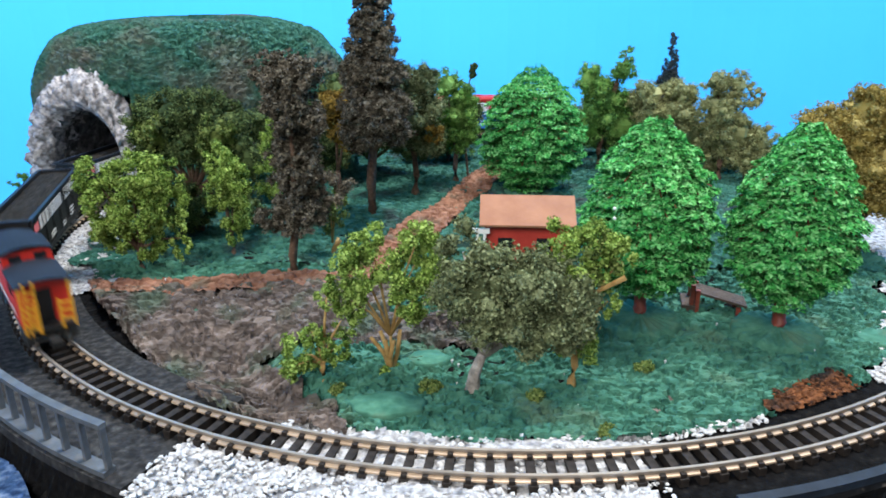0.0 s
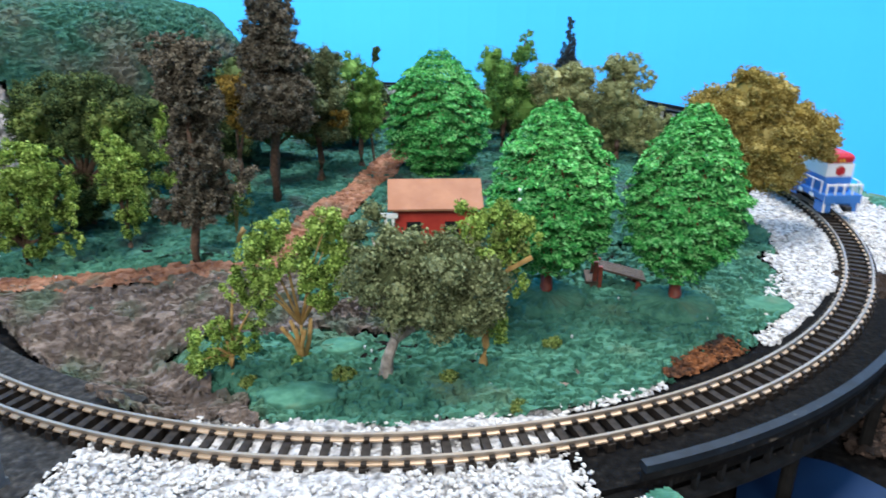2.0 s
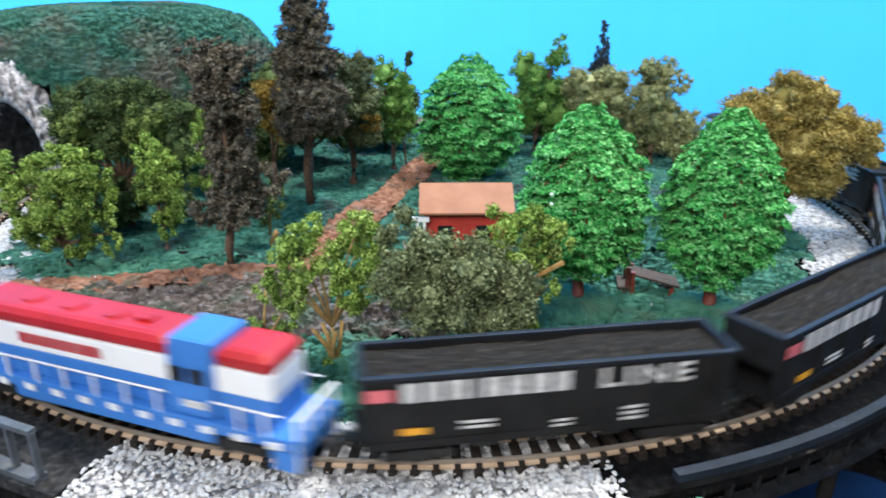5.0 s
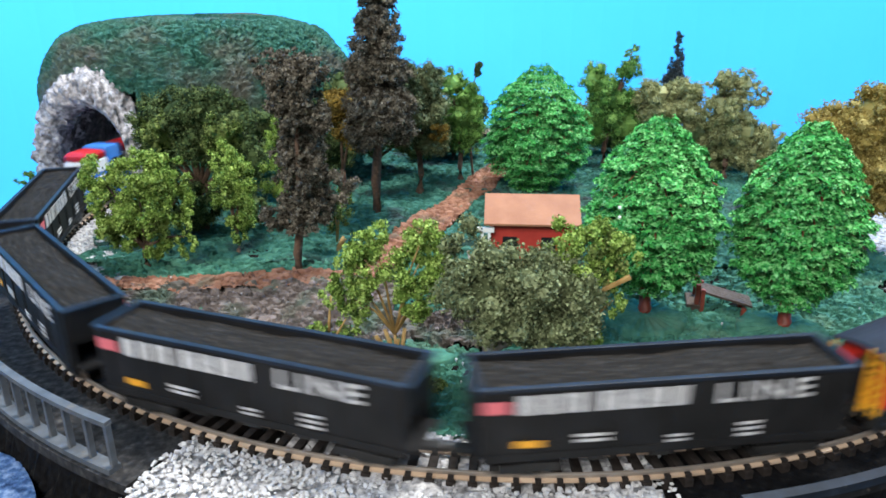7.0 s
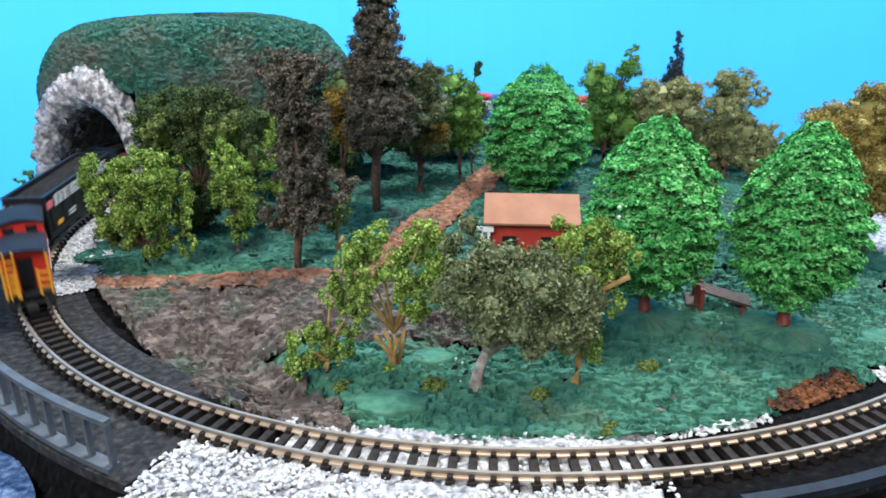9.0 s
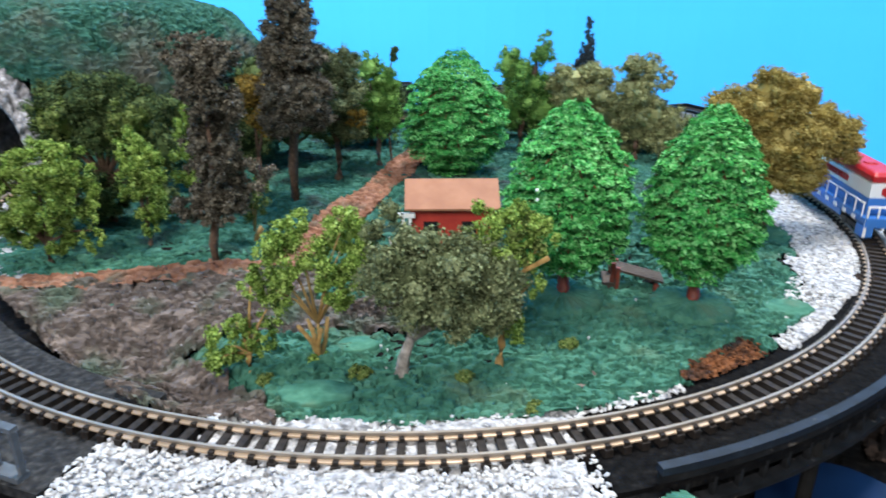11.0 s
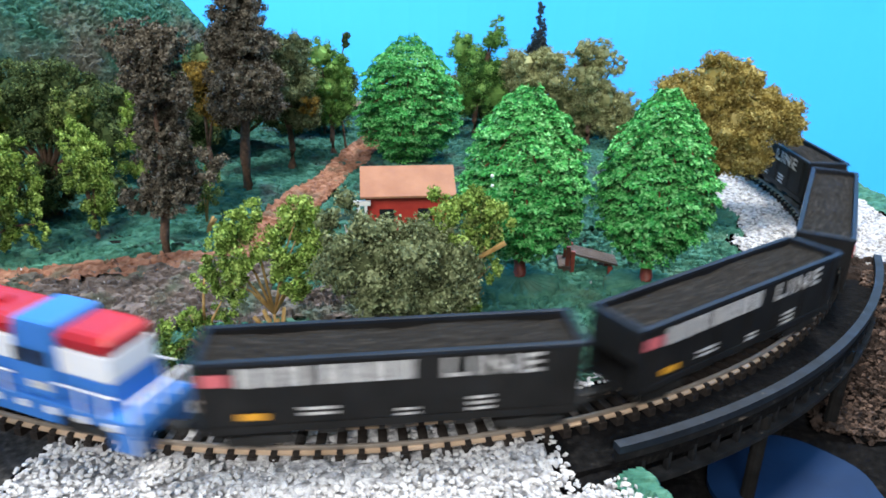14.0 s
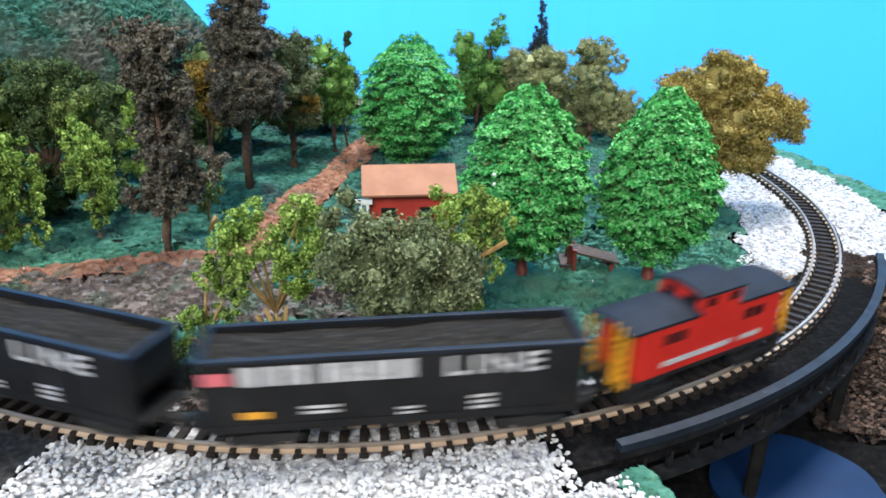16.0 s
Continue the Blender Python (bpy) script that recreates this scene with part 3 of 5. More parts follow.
for i in range(268):
    a = 360 * i / 268
    ob = new("tie", TIE)
    ob.parent = track
    p = on_loop(a, LOOP_R)
    ob.matrix_basis = pose(p.x, p.y, 0.0, 0, 0, 90 - a)


# ---- bridges ----
def bridge(name, a0, a1, rail_from, rail_to, label, solid):
    root = empty(name, Matrix.Identity(4), label, "bridge")
    ro, wide = (0.2400, 0.2420) if solid else (0.2455, 0.2500)
    ring("deck", [(0.204, -0.0075), (wide, -0.0075), (wide, -0.0044), (0.204, -0.0044)], M_ROADBED if solid else M_DECKGREY, root, a0, a1, 60, "black gritty deck")
    n = 48
    ring("top_chord", [(ro, 0.0092), (ro + 0.0022, 0.0092), (ro + 0.0022, 0.0106), (ro, 0.0106)] if not solid else [(ro, -0.0012), (ro + 0.0028, -0.0012), (ro + 0.0028, 0.0010), (ro, 0.0010)], M_CHORD_SHEEN if solid else M_BRIDGE, root, rail_from, rail_to, n, "grey top chord")
    lo = -0.0046 if not solid else -0.0135
    ring("bottom_chord", [(ro - 0.0004, lo), (ro + 0.0034, lo), (ro + 0.0034, lo + 0.0018), (ro - 0.0004, lo + 0.0018)], M_GIRDER_SHADE if solid else M_BRIDGE, root, rail_from, rail_to, n)
    if solid:
        ring("girder_plate", [(ro + 0.0006, -0.0062), (ro + 0.0018, -0.0062), (ro + 0.0018, -0.0011), (ro + 0.0006, -0.0011)], M_GIRDER_SHADE, root, rail_from, rail_to, n)
    count = int(abs(rail_to - rail_from) / 1.95)
    for i in range(count + 1):
        a = rail_from + (rail_to - rail_from) * i / count
        a += 0.12 if i == 0 else (-0.12 if i == count else 0)
        p = on_loop(a, ro + 0.0012)
        bm = bmesh.new()
        box(bm, -0.0008, 0.0008, -0.0006, 0.0006, lo + 0.0016, 0.0094 if not solid else -0.0060, 0.0001)
        ob = part("post", bm, M_GIRDER_SHADE if solid else M_BRIDGE, root)
        ob.matrix_basis = pose(p.x, p.y, 0, 0, 0, 90 - a)
    return root


left_bridge = bridge("girder_bridge", 22.8, 66, 24.4, 63, "short grey bridge with an open railing over a river", False)
right_bridge = bridge("girder_bridge", -60, -9.6, -57, -12.4, "curved grey girder bridge with small openings over a river", True)
for a, r in ((-25.5, 0.2408), (-39, 0.2408)):
    p = on_loop(a, r)
    bm = bmesh.new()
    rod(bm, (p.x, p.y, -0.0420), (p.x, p.y, -0.0072), 0.0021, n=10)
    part("pier", bm, M_PIER, right_bridge, "black round pier")
for a, r in ((36, 0.246), (52, 0.246)):
    p = on_loop(a, r)
    bm = bmesh.new()
    rod(bm, (p.x, p.y, -0.0240), (p.x, p.y, -0.0072), 0.0021, n=10)
    part("pier", bm, M_PIER, left_bridge, "black round pier")


def pool(name, cx, cy, rx, ry, z, mat, label):
    vs = [(cx + rx * math.cos(2 * math.pi * i / 48) * (1 + 0.025 * math.sin(0.9 * i)), cy + ry * math.sin(2 * math.pi * i / 48), z + dz) for dz in (0, 0.0016) for i in range(48)]
    fs = [tuple(range(48))[::-1], tuple(range(48, 96))] + [(i, (i + 1) % 48, 48 + (i + 1) % 48, 48 + i) for i in range(48)]
    tagged(raw(name, vs, fs, mat), label, "water", kind="structure")


pool("water_right", 0.131, 0.1535, 0.0255, 0.0275, -0.0385, M_WATER, "blue painted river below the girder bridge")
pool("water_left", -0.160, 0.142, 0.042, 0.034, -0.0215, M_BLUEGRAVEL, "pale blue river of coarse painted gravel")


def table():
    root = empty("layout_table", Matrix.Identity(4), "dark wooden table carrying the model railway", "table")
    bm = bmesh.new()
    bmesh.ops.create_cone(bm, cap_ends=True, segments=64, radius1=0.255, radius2=0.27, depth=0.05, matrix=Matrix.Translation((LOOP_X, LOOP_Y, -0.087)))
    part("round_top", bm, M_TABLE, root)
    bm = bmesh.new()
    box(bm, -0.36, 0.36, 0.06, 0.27, -0.090, -0.0600, 0.003)
    part("front_board", bm, M_TABLE, root)
    for x, y in ((-0.2, 0.11), (0.2, 0.11), (-0.15, 0.52), (0.15, 0.52)):
        bm = bmesh.new()
        box(bm, x - 0.02, x + 0.02, y - 0.02, y + 0.02, -0.80, -0.088, 0.003)
        part("leg", bm, M_TABLE, root)


table()


# ---- hill with tunnel ----
BORE_R, BORE_W, BORE_H = 0.2338, 0.0223, 0.0470
HILL_C = (-0.178, 0.462)


def hill():
    root = empty("tunnel_hill", Matrix.Identity(4), "rounded green turf hill with a white rock tunnel mouth", "hill")
    n, m = 460, 190
    fs = []
    cx, cy = HILL_C
    A = np.linspace(0, 2 * math.pi, n, endpoint=False)
    V = np.linspace(0, 1, m) ** 0.9
    a, v = np.meshgrid(A, V)
    # squarish plan, steep sides, flattish top
    e = 0.80
    px = np.sign(np.cos(a)) * np.abs(np.cos(a)) ** e * 0.102
    py = np.sign(np.sin(a)) * np.abs(np.sin(a)) ** e * 0.070
    prof = np.where(v < 0.5, 1.0 - 0.05 * (v / 0.5) ** 2, 0.95 * np.sqrt(np.clip(1 - (np.maximum(v - 0.5, 0) / 0.5) ** 1.75, 0, 1)))
    zz = np.where(v < 0.5, v / 0.5 * 0.052, 0.052 + 0.048 * np.sin(np.maximum(v - 0.5, 0) / 0.5 * math.pi / 2) ** 0.92)
    arc = zz + 0.05 * np.maximum(v - 0.5, 0) / 0.5
    bumpv = 0.0019 * (stucco(a * 0.09, arc, 0.0030, 21) + 0.5) + 0.0016 * lumps(a * 0.09, arc, 0.03, 22)
    k = prof * (1 + bumpv * 12)
    X, Y = cx + px * k, cy + py * k
    Z = -0.005 + zz + 1.0 * bumpv * (v > 0.4)
    pts = np.stack([X, Y, Z], -1).reshape(-1, 3)
    # leave out the faces in front of the tunnel bore
    th, r = fields(X, Y)
    open_ = (np.abs(r - BORE_R) < 0.031) & (Z < 0.058)
    for j in range(m - 1):
        for i in range(n):
            i2 = (i + 1) % n
            if open_[j, i] and open_[j, i2] and open_[j + 1, i]:
                continue
            fs.append((j * n + i, j * n + i2, (j + 1) * n + i2, (j + 1) * n + i))
    fs.append(tuple((m - 1) * n + i for i in range(n)))
    raw("turf_shell", pts.tolist(), fs, M_HILL, root, "dark green clumped turf")
    # bore lining along the loop
    prof2 = []
    for i in range(13):
        t = math.pi * i / 12
        prof2.append((BORE_R - BORE_W * math.cos(t), 0.0005 + BORE_H * math.sin(t) ** 0.75))
    outer = [(BORE_R - (BORE_R - q[0]) * 1.05, q[1] * 1.03 + 0.0005) for q in prof2][::-1]
    lin = [(BORE_R - BORE_W, -0.005)] + prof2 + [(BORE_R + BORE_W, -0.005), (BORE_R + BORE_W * 1.05, -0.005)] + outer + [(BORE_R - BORE_W * 1.05, -0.005)]
    ring("bore_lining", lin, M_TUNNEL, root, 98, 146, 40, "grey rough tunnel lining")
    # rough rock arch at the mouth: a loop of section points carried over the arch
    turns = np.linspace(0, 7, 43)[:-1]
    ks = np.interp(turns, range(8), (1.0, 1.03, 1.16, 1.36, 1.52, 1.3, 1.0, 1.0))
    offs = np.interp(turns, range(8), (2.0, -0.4, -1.8, -1.0, 1.5, 4.5, 4.0, 2.0))
    rows, cols = 110, len(turns)
    t, k1 = np.meshgrid(np.linspace(0, math.pi, rows + 1), ks, indexing="ij")
    off = np.tile(offs, (rows + 1, 1))
    k2 = 1 + (k1 - 1) * np.where(np.cos(t) < 0, 1 + 0.85 * -np.cos(t), 1.0)
    crust = 0.0021 * (stucco(t * 0.045, np.tile(turns * 0.0075, (rows + 1, 1)), 0.0032, 31) + 0.6)
    ra = BORE_R - (BORE_W * k2 + crust) * np.cos(t)
    za = -0.005 + ((BORE_H + 0.0055) * np.sin(t) ** 0.75) * (1 + (k1 - 1) * 0.83) + crust * np.sin(t)
    vs = [on_loop(96.5 + o - 300 * c, q, z) for o, c, q, z in zip(off.ravel(), crust.ravel(), ra.ravel(), za.ravel())]
    fs = [(i * cols + j, (i + 1) * cols + j, (i + 1) * cols + (j + 1) % cols, i * cols + (j + 1) % cols) for i in range(rows) for j in range(cols)]
    raw("rock_portal", vs, fs, M_PLASTER, root, "whitish rough rock tunnel mouth", smooth=True)


hill()


# ---- trees ----
def leaves(points, dirs, size, rng, flat=0.0, aspect=1.0):
    """Small bent leaves, two triangles each, at points, facing roughly along dirs."""
    n = len(points)
    d = dirs + rng.normal(0, 0.55, (n, 3)) * (1 - flat * 0.6)
    d[:, 2] += flat * 1.2
    d /= np.linalg.norm(d, axis=1, keepdims=True) + 1e-9
    h = rng.normal(0, 1, (n, 3))
    u = np.cross(d, h)
    u /= np.linalg.norm(u, axis=1, keepdims=True) + 1e-9
    w = np.cross(d, u)
    s = (size * rng.uniform(0.6, 1.35, n))[:, None]
    a = points - u * s * 0.55 * aspect
    b = points + w * s * 0.42 + d * s * 0.12
    c = points + u * s * 0.6 * aspect - d * s * 0.18
    e = points - w * s * 0.42 + d * s * 0.12
    v = np.stack([a, b, c, e], 1).reshape(-1, 3)
    i = np.arange(n) * 4
    f = np.concatenate([np.c_[i, i + 1, i + 2], np.c_[i, i + 2, i + 3]])
    return v, f


def clump_points(clumps, density, rng):
    """Points over lumpy clumps (x, y, z, rx, rz), most near the surface."""
    P, N = [], []
    for x, y, z, rx, rz in clumps:
        n = int(density * (rx * rx + 2 * rx * rz) * 4.2)
        d = rng.normal(0, 1, (n, 3))
        d /= np.linalg.norm(d, axis=1, keepdims=True)
        lump = 1 + 0.22 * np.sin(d[:, 0] * 7 + x * 900) * np.sin(d[:, 1] * 6 + y * 800) + 0.18 * np.sin(d[:, 2] * 9 + z * 700)
        rad = lump * (1 - 0.32 * rng.rand(n) ** 2)
        P.append(np.array([x, y, z]) + d * rad[:, None] * [rx, rx, rz])
        N.append(d)
    return np.concatenate(P), np.concatenate(N)


def crown(clumps, mat, parent, size, density, seed, flat=0.0, core=True, label=""):
    rng = np.random.RandomState(seed)
    nodes_ = []
    for x, y, z, rx, rz in clumps:
        k = int(np.clip(22 * rx / 0.008, 11, 48))
        d = rng.normal(0, 1, (k, 3))
        d /= np.linalg.norm(d, axis=1, keepdims=True)
        for q in d:
            s, o = rng.uniform(0.20, 0.36), rng.uniform(0.62, 0.98)
            nodes_.append((x + q[0] * rx * o, y + q[1] * rx * o, z + q[2] * rz * o, max(0.0013, rx * s), max(0.0012, (rx + rz) / 2 * s)))
    P, N = clump_points(nodes_, density * 0.78, rng)
    v, f = leaves(P, N, size * 0.86, rng, flat)
    vs, fs = v.tolist(), f.tolist()
    g = (1 + 5 ** 0.5) / 2
    ball = np.array([(-1, g, 0), (1, g, 0), (-1, -g, 0), (1, -g, 0), (0, -1, g), (0, 1, g), (0, -1, -g), (0, 1, -g), (g, 0, -1), (g, 0, 1), (-g, 0, -1), (-g, 0, 1)]) / 1.9
    for x, y, z, rx, rz in nodes_:
        o = len(vs)
        q = ball * rng.uniform(0.40, 0.80, (12, 1)) * [rx, rx, rz] + [x, y, z]
        vs += q.tolist()
        fs += [(o + a, o + b, o + c) for a, b, c in ICO]
    if core:
        for x, y, z, rx, rz in clumps:
            if rx < 0.0085 or mat == F_LIME:
                continue
            o = len(vs)
            m, n = 5, 8
            for j in range(m + 1):
                t = math.pi * j / m
                for i in range(n):
                    a = 2 * math.pi * i / n
                    k = 0.60 * rng.uniform(0.75, 1.15)
                    vs.append((x + math.sin(t) * math.cos(a) * rx * k, y + math.sin(t) * math.sin(a) * rx * k, z + math.cos(t) * rz * k))
            for j in range(m):
                for i in range(n):
                    fs.append((o + j * n + i, o + (j + 1) * n + i, o + (j + 1) * n + (i + 1) % n, o + j * n + (i + 1) % n))
    return raw("crown", vs, fs, mat, parent, label)


def limbs(base, clumps, trunk_r, fork_z, rng, lean=(0, 0), stems=1, spread=0.004):
    pieces = []
    if len(clumps) > 20:
        top = max(q[2] for q in clumps)
        mx = sum(q[0] for q in clumps) / len(clumps)
        return tube([(0, 0, -0.002), (0.0, 0, fork_z * 0.5), (mx * 0.6, 0, fork_z + 0.006), (mx, 0, top * 0.8)], [trunk_r * 1.25, trunk_r, trunk_r * 0.8, trunk_r * 0.3])
    bx, by, bz = base
    fork = Vector((bx + lean[0], by + lean[1], fork_z))
    for s in range(stems):
        o = Vector((rng.uniform(-1, 1), rng.uniform(-1, 1), 0)) * (spread if stems > 1 else 0)
        mid = Vector((bx, by, bz)).lerp(fork, 0.5) + Vector((rng.uniform(-1, 1), rng.uniform(-1, 1), 0)) * 0.0012 + o * 0.4
        pieces.append(tube([(bx, by, bz - 0.002), Vector((bx, by, bz)).lerp(mid, 0.25), mid, fork + o], [trunk_r * 1.5, trunk_r * 1.05, trunk_r * 0.9, trunk_r * 0.7]))
    for x, y, z, rx, rz in clumps:
        t = Vector((x, y, z))
        mid = fork.lerp(t, 0.5) + Vector((0, 0, 0.1 * (t - fork).length))
        pieces.append(tube([fork - Vector((0, 0, 0.001)), mid, t], [trunk_r * 0.6, trunk_r * 0.42, trunk_r * 0.18], 5))
    return joined(pieces)


def ground_z(x, y):
    return float(height(np.array([x]), np.array([y]))[0])


def tree(x, y, clumps, leaf_mat, bark, label, seed, trunk_r=0.0012, fork=0.4, size=0.00110, density=1.5e6, flat=0.0, lean=(0, 0), stems=1, spread=0.004, trunk_to=None, extra=None, group=""):
    """clumps are relative to the foot: dx, dy, z, rx, rz."""
    rng = random.Random(seed)
    gz = ground_z(x, y)
    root = empty("tree", pose(x, y, gz), label, "tree", group)
    low = min(c[2] - c[4] for c in clumps)
    top = max(c[2] for c in clumps)
    fz = trunk_to if trunk_to is not None else low + fork * (top - low) * 0.5
    v, f = limbs((0, 0, 0), clumps, trunk_r, fz, rng, lean, stems, spread)
    raw("trunk", v, f, bark, root, smooth=True)
    crown(clumps, leaf_mat, root, size, density, seed, flat)
    if extra:
        mat2, clumps2 = extra
        crown(clumps2, mat2, root, size, density, seed + 500, flat).name = "side_foliage"
    return root


def plastic_tree(x, y, height_, radius, seed, label, bare=0.235, flecks=()):
    """Dome of leafy tiers on a red trunk, on a moulded round base."""
    rng = np.random.RandomState(seed)
    gz = ground_z(x, y) + 0.0011
    root = empty("plastic_tree", pose(x, y, gz), label, "tree", "bright green plastic trees")
    vs, seg = [(0, 0, 0.0030)], 96
    edge = [1 + 0.05 * math.sin(1.3 * i + seed) * math.sin(0.4 * i) + 0.03 * rng.uniform(-1, 1) for i in range(seg)]
    rings = ((0.004, 0.0026), (0.007, 0.0021), (0.010, 0.0017), (0.013, 0.0015), (0.0148, 0.0013), (0.0150, -0.0022))
    for k, (rr, z) in enumerate(rings):
        vs += [(rr * math.cos(2 * math.pi * i / seg) * (edge[i] if k > 2 else 1), rr * math.sin(2 * math.pi * i / seg) * (edge[i] if k > 2 else 1), z + (0.00050 * math.sin(i * math.pi / 2 + 0.6) + 0.00030 * math.sin(i * 0.41 + seed)) * (0 < k < 5)) for i in range(seg)]
    fs = [(0, 1 + i, 1 + (i + 1) % seg) for i in range(seg)]
    for k in range(len(rings) - 1):
        b = 1 + seg * k
        fs += [(b + i, b + seg + i, b + seg + (i + 1) % seg, b + (i + 1) % seg) for i in range(seg)]
    raw("base_disc", vs, fs, M_DISC, root, "round moulded green base disc", smooth=True)
    v, f = tube([(0, 0, 0.001), (0.0002, 0, 0.004), (-0.0002, 0.0003, 0.012), (0, 0, height_ * 0.5), (0, 0, height_ * 0.8)], [0.0036, 0.0025, 0.0023, 0.0014, 0.0004], 9)
    raw("trunk", v, f, M_REDTRUNK, root, "red-brown trunk", smooth=True)
    P, N = [], []
    z0 = height_ * bare
    tiers = 16
    pieces = []
    for t in range(tiers):
        u = t / (tiers - 1)
        z = z0 + (height_ - z0) * u * 0.97
        prof = 0.46 + 0.54 * math.sin(math.pi / 2 * u / 0.34) if u < 0.34 else math.sqrt(max(0.02, 1 - ((u - 0.34) / 0.68) ** 2))
        R = radius * max(0.16, prof)
        m = max(5, int(22 * R / radius))
        for i in range(m):
            a = 2 * math.pi * (i + 0.5 * (t % 2) + rng.uniform(-0.25, 0.25)) / m
            rr = R * rng.uniform(0.84, 1.06)
            tip = np.array([math.cos(a) * rr, math.sin(a) * rr, z - 0.0016 + rng.uniform(-0.0012, 0.0012)])
            hub = np.array([0, 0, z + 0.002 + 0.002 * u])
            cnt = int(250 * (0.5 + 0.5 * R / radius))
            s = rng.uniform(0.45, 1.05, cnt) ** 0.8
            side = np.array([-math.sin(a), math.cos(a), 0])
            wide = (0.16 + 0.9 * (1 - np.abs(s - 0.75))) * R * 2.4 / m * 1.3
            p = hub + (tip - hub) * s[:, None] + side * (rng.uniform(-1, 1, cnt) * wide)[:, None]
            p[:, 2] += -0.0034 * (s - 0.5) + rng.normal(0, 0.00045, cnt) + 0.0012 * np.sin(s * 3) + 0.0006 * np.sin(17 * s + a * 9)
            P.append(p)
            n = np.tile([math.cos(a) * 0.55, math.sin(a) * 0.55, 0.75], (cnt, 1))
            N.append(n)
            if rng.rand() < 0.5 and u < 0.75:
                pieces.append(tube([hub, hub * 0.4 + tip * 0.6 + [0, 0, 0.0012], tip * 0.9 + hub * 0.1], [0.0005, 0.0004, 0.0002], 4))
    P, N = np.concatenate(P), np.concatenate(N)
    v, f = leaves(P, N, 0.00112, rng, flat=0.45, aspect=1.35)
    raw("crown", v.tolist(), f.tolist(), F_BRIGHT, root, "tiers of bright green moulded leaves")
    v, f = joined(pieces)
    raw("branch", v, f, M_REDTRUNK, root)
    for p in flecks:
        bm = bmesh.new()
        bmesh.ops.create_icosphere(bm, subdivisions=1, radius=0.0006, matrix=Matrix.Translation(p))
        part("white_fleck", bm, M_WHITE, root, "white paint fleck")
    return root


def column(h0, h1, r0, r1, n, rng, wob=0.3, taper=1.0):
    """Clumps up a ragged column."""
    out = []
    for i in range(n):
        u = i / (n - 1)
        z = h0 + (h1 - h0) * u
        r = (r0 + (r1 - r0) * u ** taper) * rng.uniform(0.8, 1.2)
        k = 5
        for j in range(k):
            a = rng.uniform(0, 6.28)
            out.append((math.cos(a) * r * 0.70, math.sin(a) * r * 0.70, z + rng.uniform(-1, 1) * 0.003, r * rng.uniform(0.6, 0.9), r * rng.uniform(0.55, 0.85)))
    return out


R1 = random.Random(11)
# the three bright trees and the red shed's neighbours
plastic_tree(0.0630, 0.2385, 0.0735, 0.0238, 1, "bright green moulded plastic tree with red-brown trunk", flecks=((-0.0170, -0.0235, 0.0496), (-0.0169, -0.0240, 0.0465)))
plastic_tree(0.1095, 0.2290, 0.0735, 0.0212, 2, "bright green moulded plastic tree with red-brown trunk")
plastic_tree(0.0350, 0.3950, 0.0690, 0.0300, 3, "bright green moulded plastic tree behind the red shed", 0.10)

# foreground lichen trees on the lawn
tree(-0.0450, 0.1930, [(-0.007, 0, 0.010, 0.0065, 0.007), (0.004, 0.001, 0.012, 0.0055, 0.006), (0.006, 0.002, 0.021, 0.0045, 0.006), (0.002, 0.002, 0.030, 0.004, 0.006), (-0.010, 0.001, 0.005, 0.0045, 0.004), (-0.003, 0, 0.018, 0.0035, 0.004)], F_LIME, M_TANTWIG, "lime-green lichen sapling with bare tan twigs", 41, 0.0011, trunk_to=0.008, density=2.1e6)
tree(-0.0245, 0.1995, [(-0.009, 0, 0.035, 0.0085, 0.010), (-0.006, 0.002, 0.045, 0.0055, 0.005), (0.008, 0, 0.037, 0.0095, 0.010), (0.009, 0.001, 0.045, 0.006, 0.005), (-0.012, -0.001, 0.025, 0.0055, 0.007), (0.008, -0.002, 0.026, 0.0075, 0.006), (-0.015, 0, 0.032, 0.0045, 0.009), (0.015, 0, 0.032, 0.006, 0.008), (0.000, -0.002, 0.001, 0.0035, 0.0022)], F_LIME, M_TANTWIG, "lime-green lichen tree with many bare tan stems", 42, 0.0009, trunk_to=0.014, stems=5, spread=0.006, density=2.1e6)
tree(0.0015, 0.1885, [(0.003, 0, 0.034, 0.0135, 0.011), (0.017, 0, 0.034, 0.0135, 0.011), (0.027, 0.001, 0.031, 0.0105, 0.011), (0.010, -0.004, 0.025, 0.0115, 0.008), (-0.003, 0.004, 0.044, 0.0075, 0.009), (0.030, 0, 0.024, 0.008, 0.007), (0.021, -0.004, 0.023, 0.010, 0.008)], F_GREYGREEN, M_PALEBARK, "grey-green oak with a thick pale forked trunk", 43, 0.0021, trunk_to=0.013, lean=(0.003, 0), size=0.00115, density=1.5e6)
tree(0.0320, 0.1925, [(-0.005, 0.005, 0.046, 0.007, 0.006), (0.006, 0.005, 0.046, 0.007, 0.006), (0.012, 0.003, 0.040, 0.005, 0.008), (-0.002, 0.004, 0.037, 0.008, 0.007), (0.0, -0.001, 0.016, 0.0065, 0.007), (0.005, 0.001, 0.011, 0.004, 0.005), (0.010, 0.002, 0.028, 0.004, 0.006)], F_LIME, M_TANTWIG, "yellow-green lichen tree with a pale tan trunk", 44, 0.0013, trunk_to=0.015, density=2.1e6, extra=(F_OLIVE, [(0.006, 0.006, 0.040, 0.007, 0.009)]))


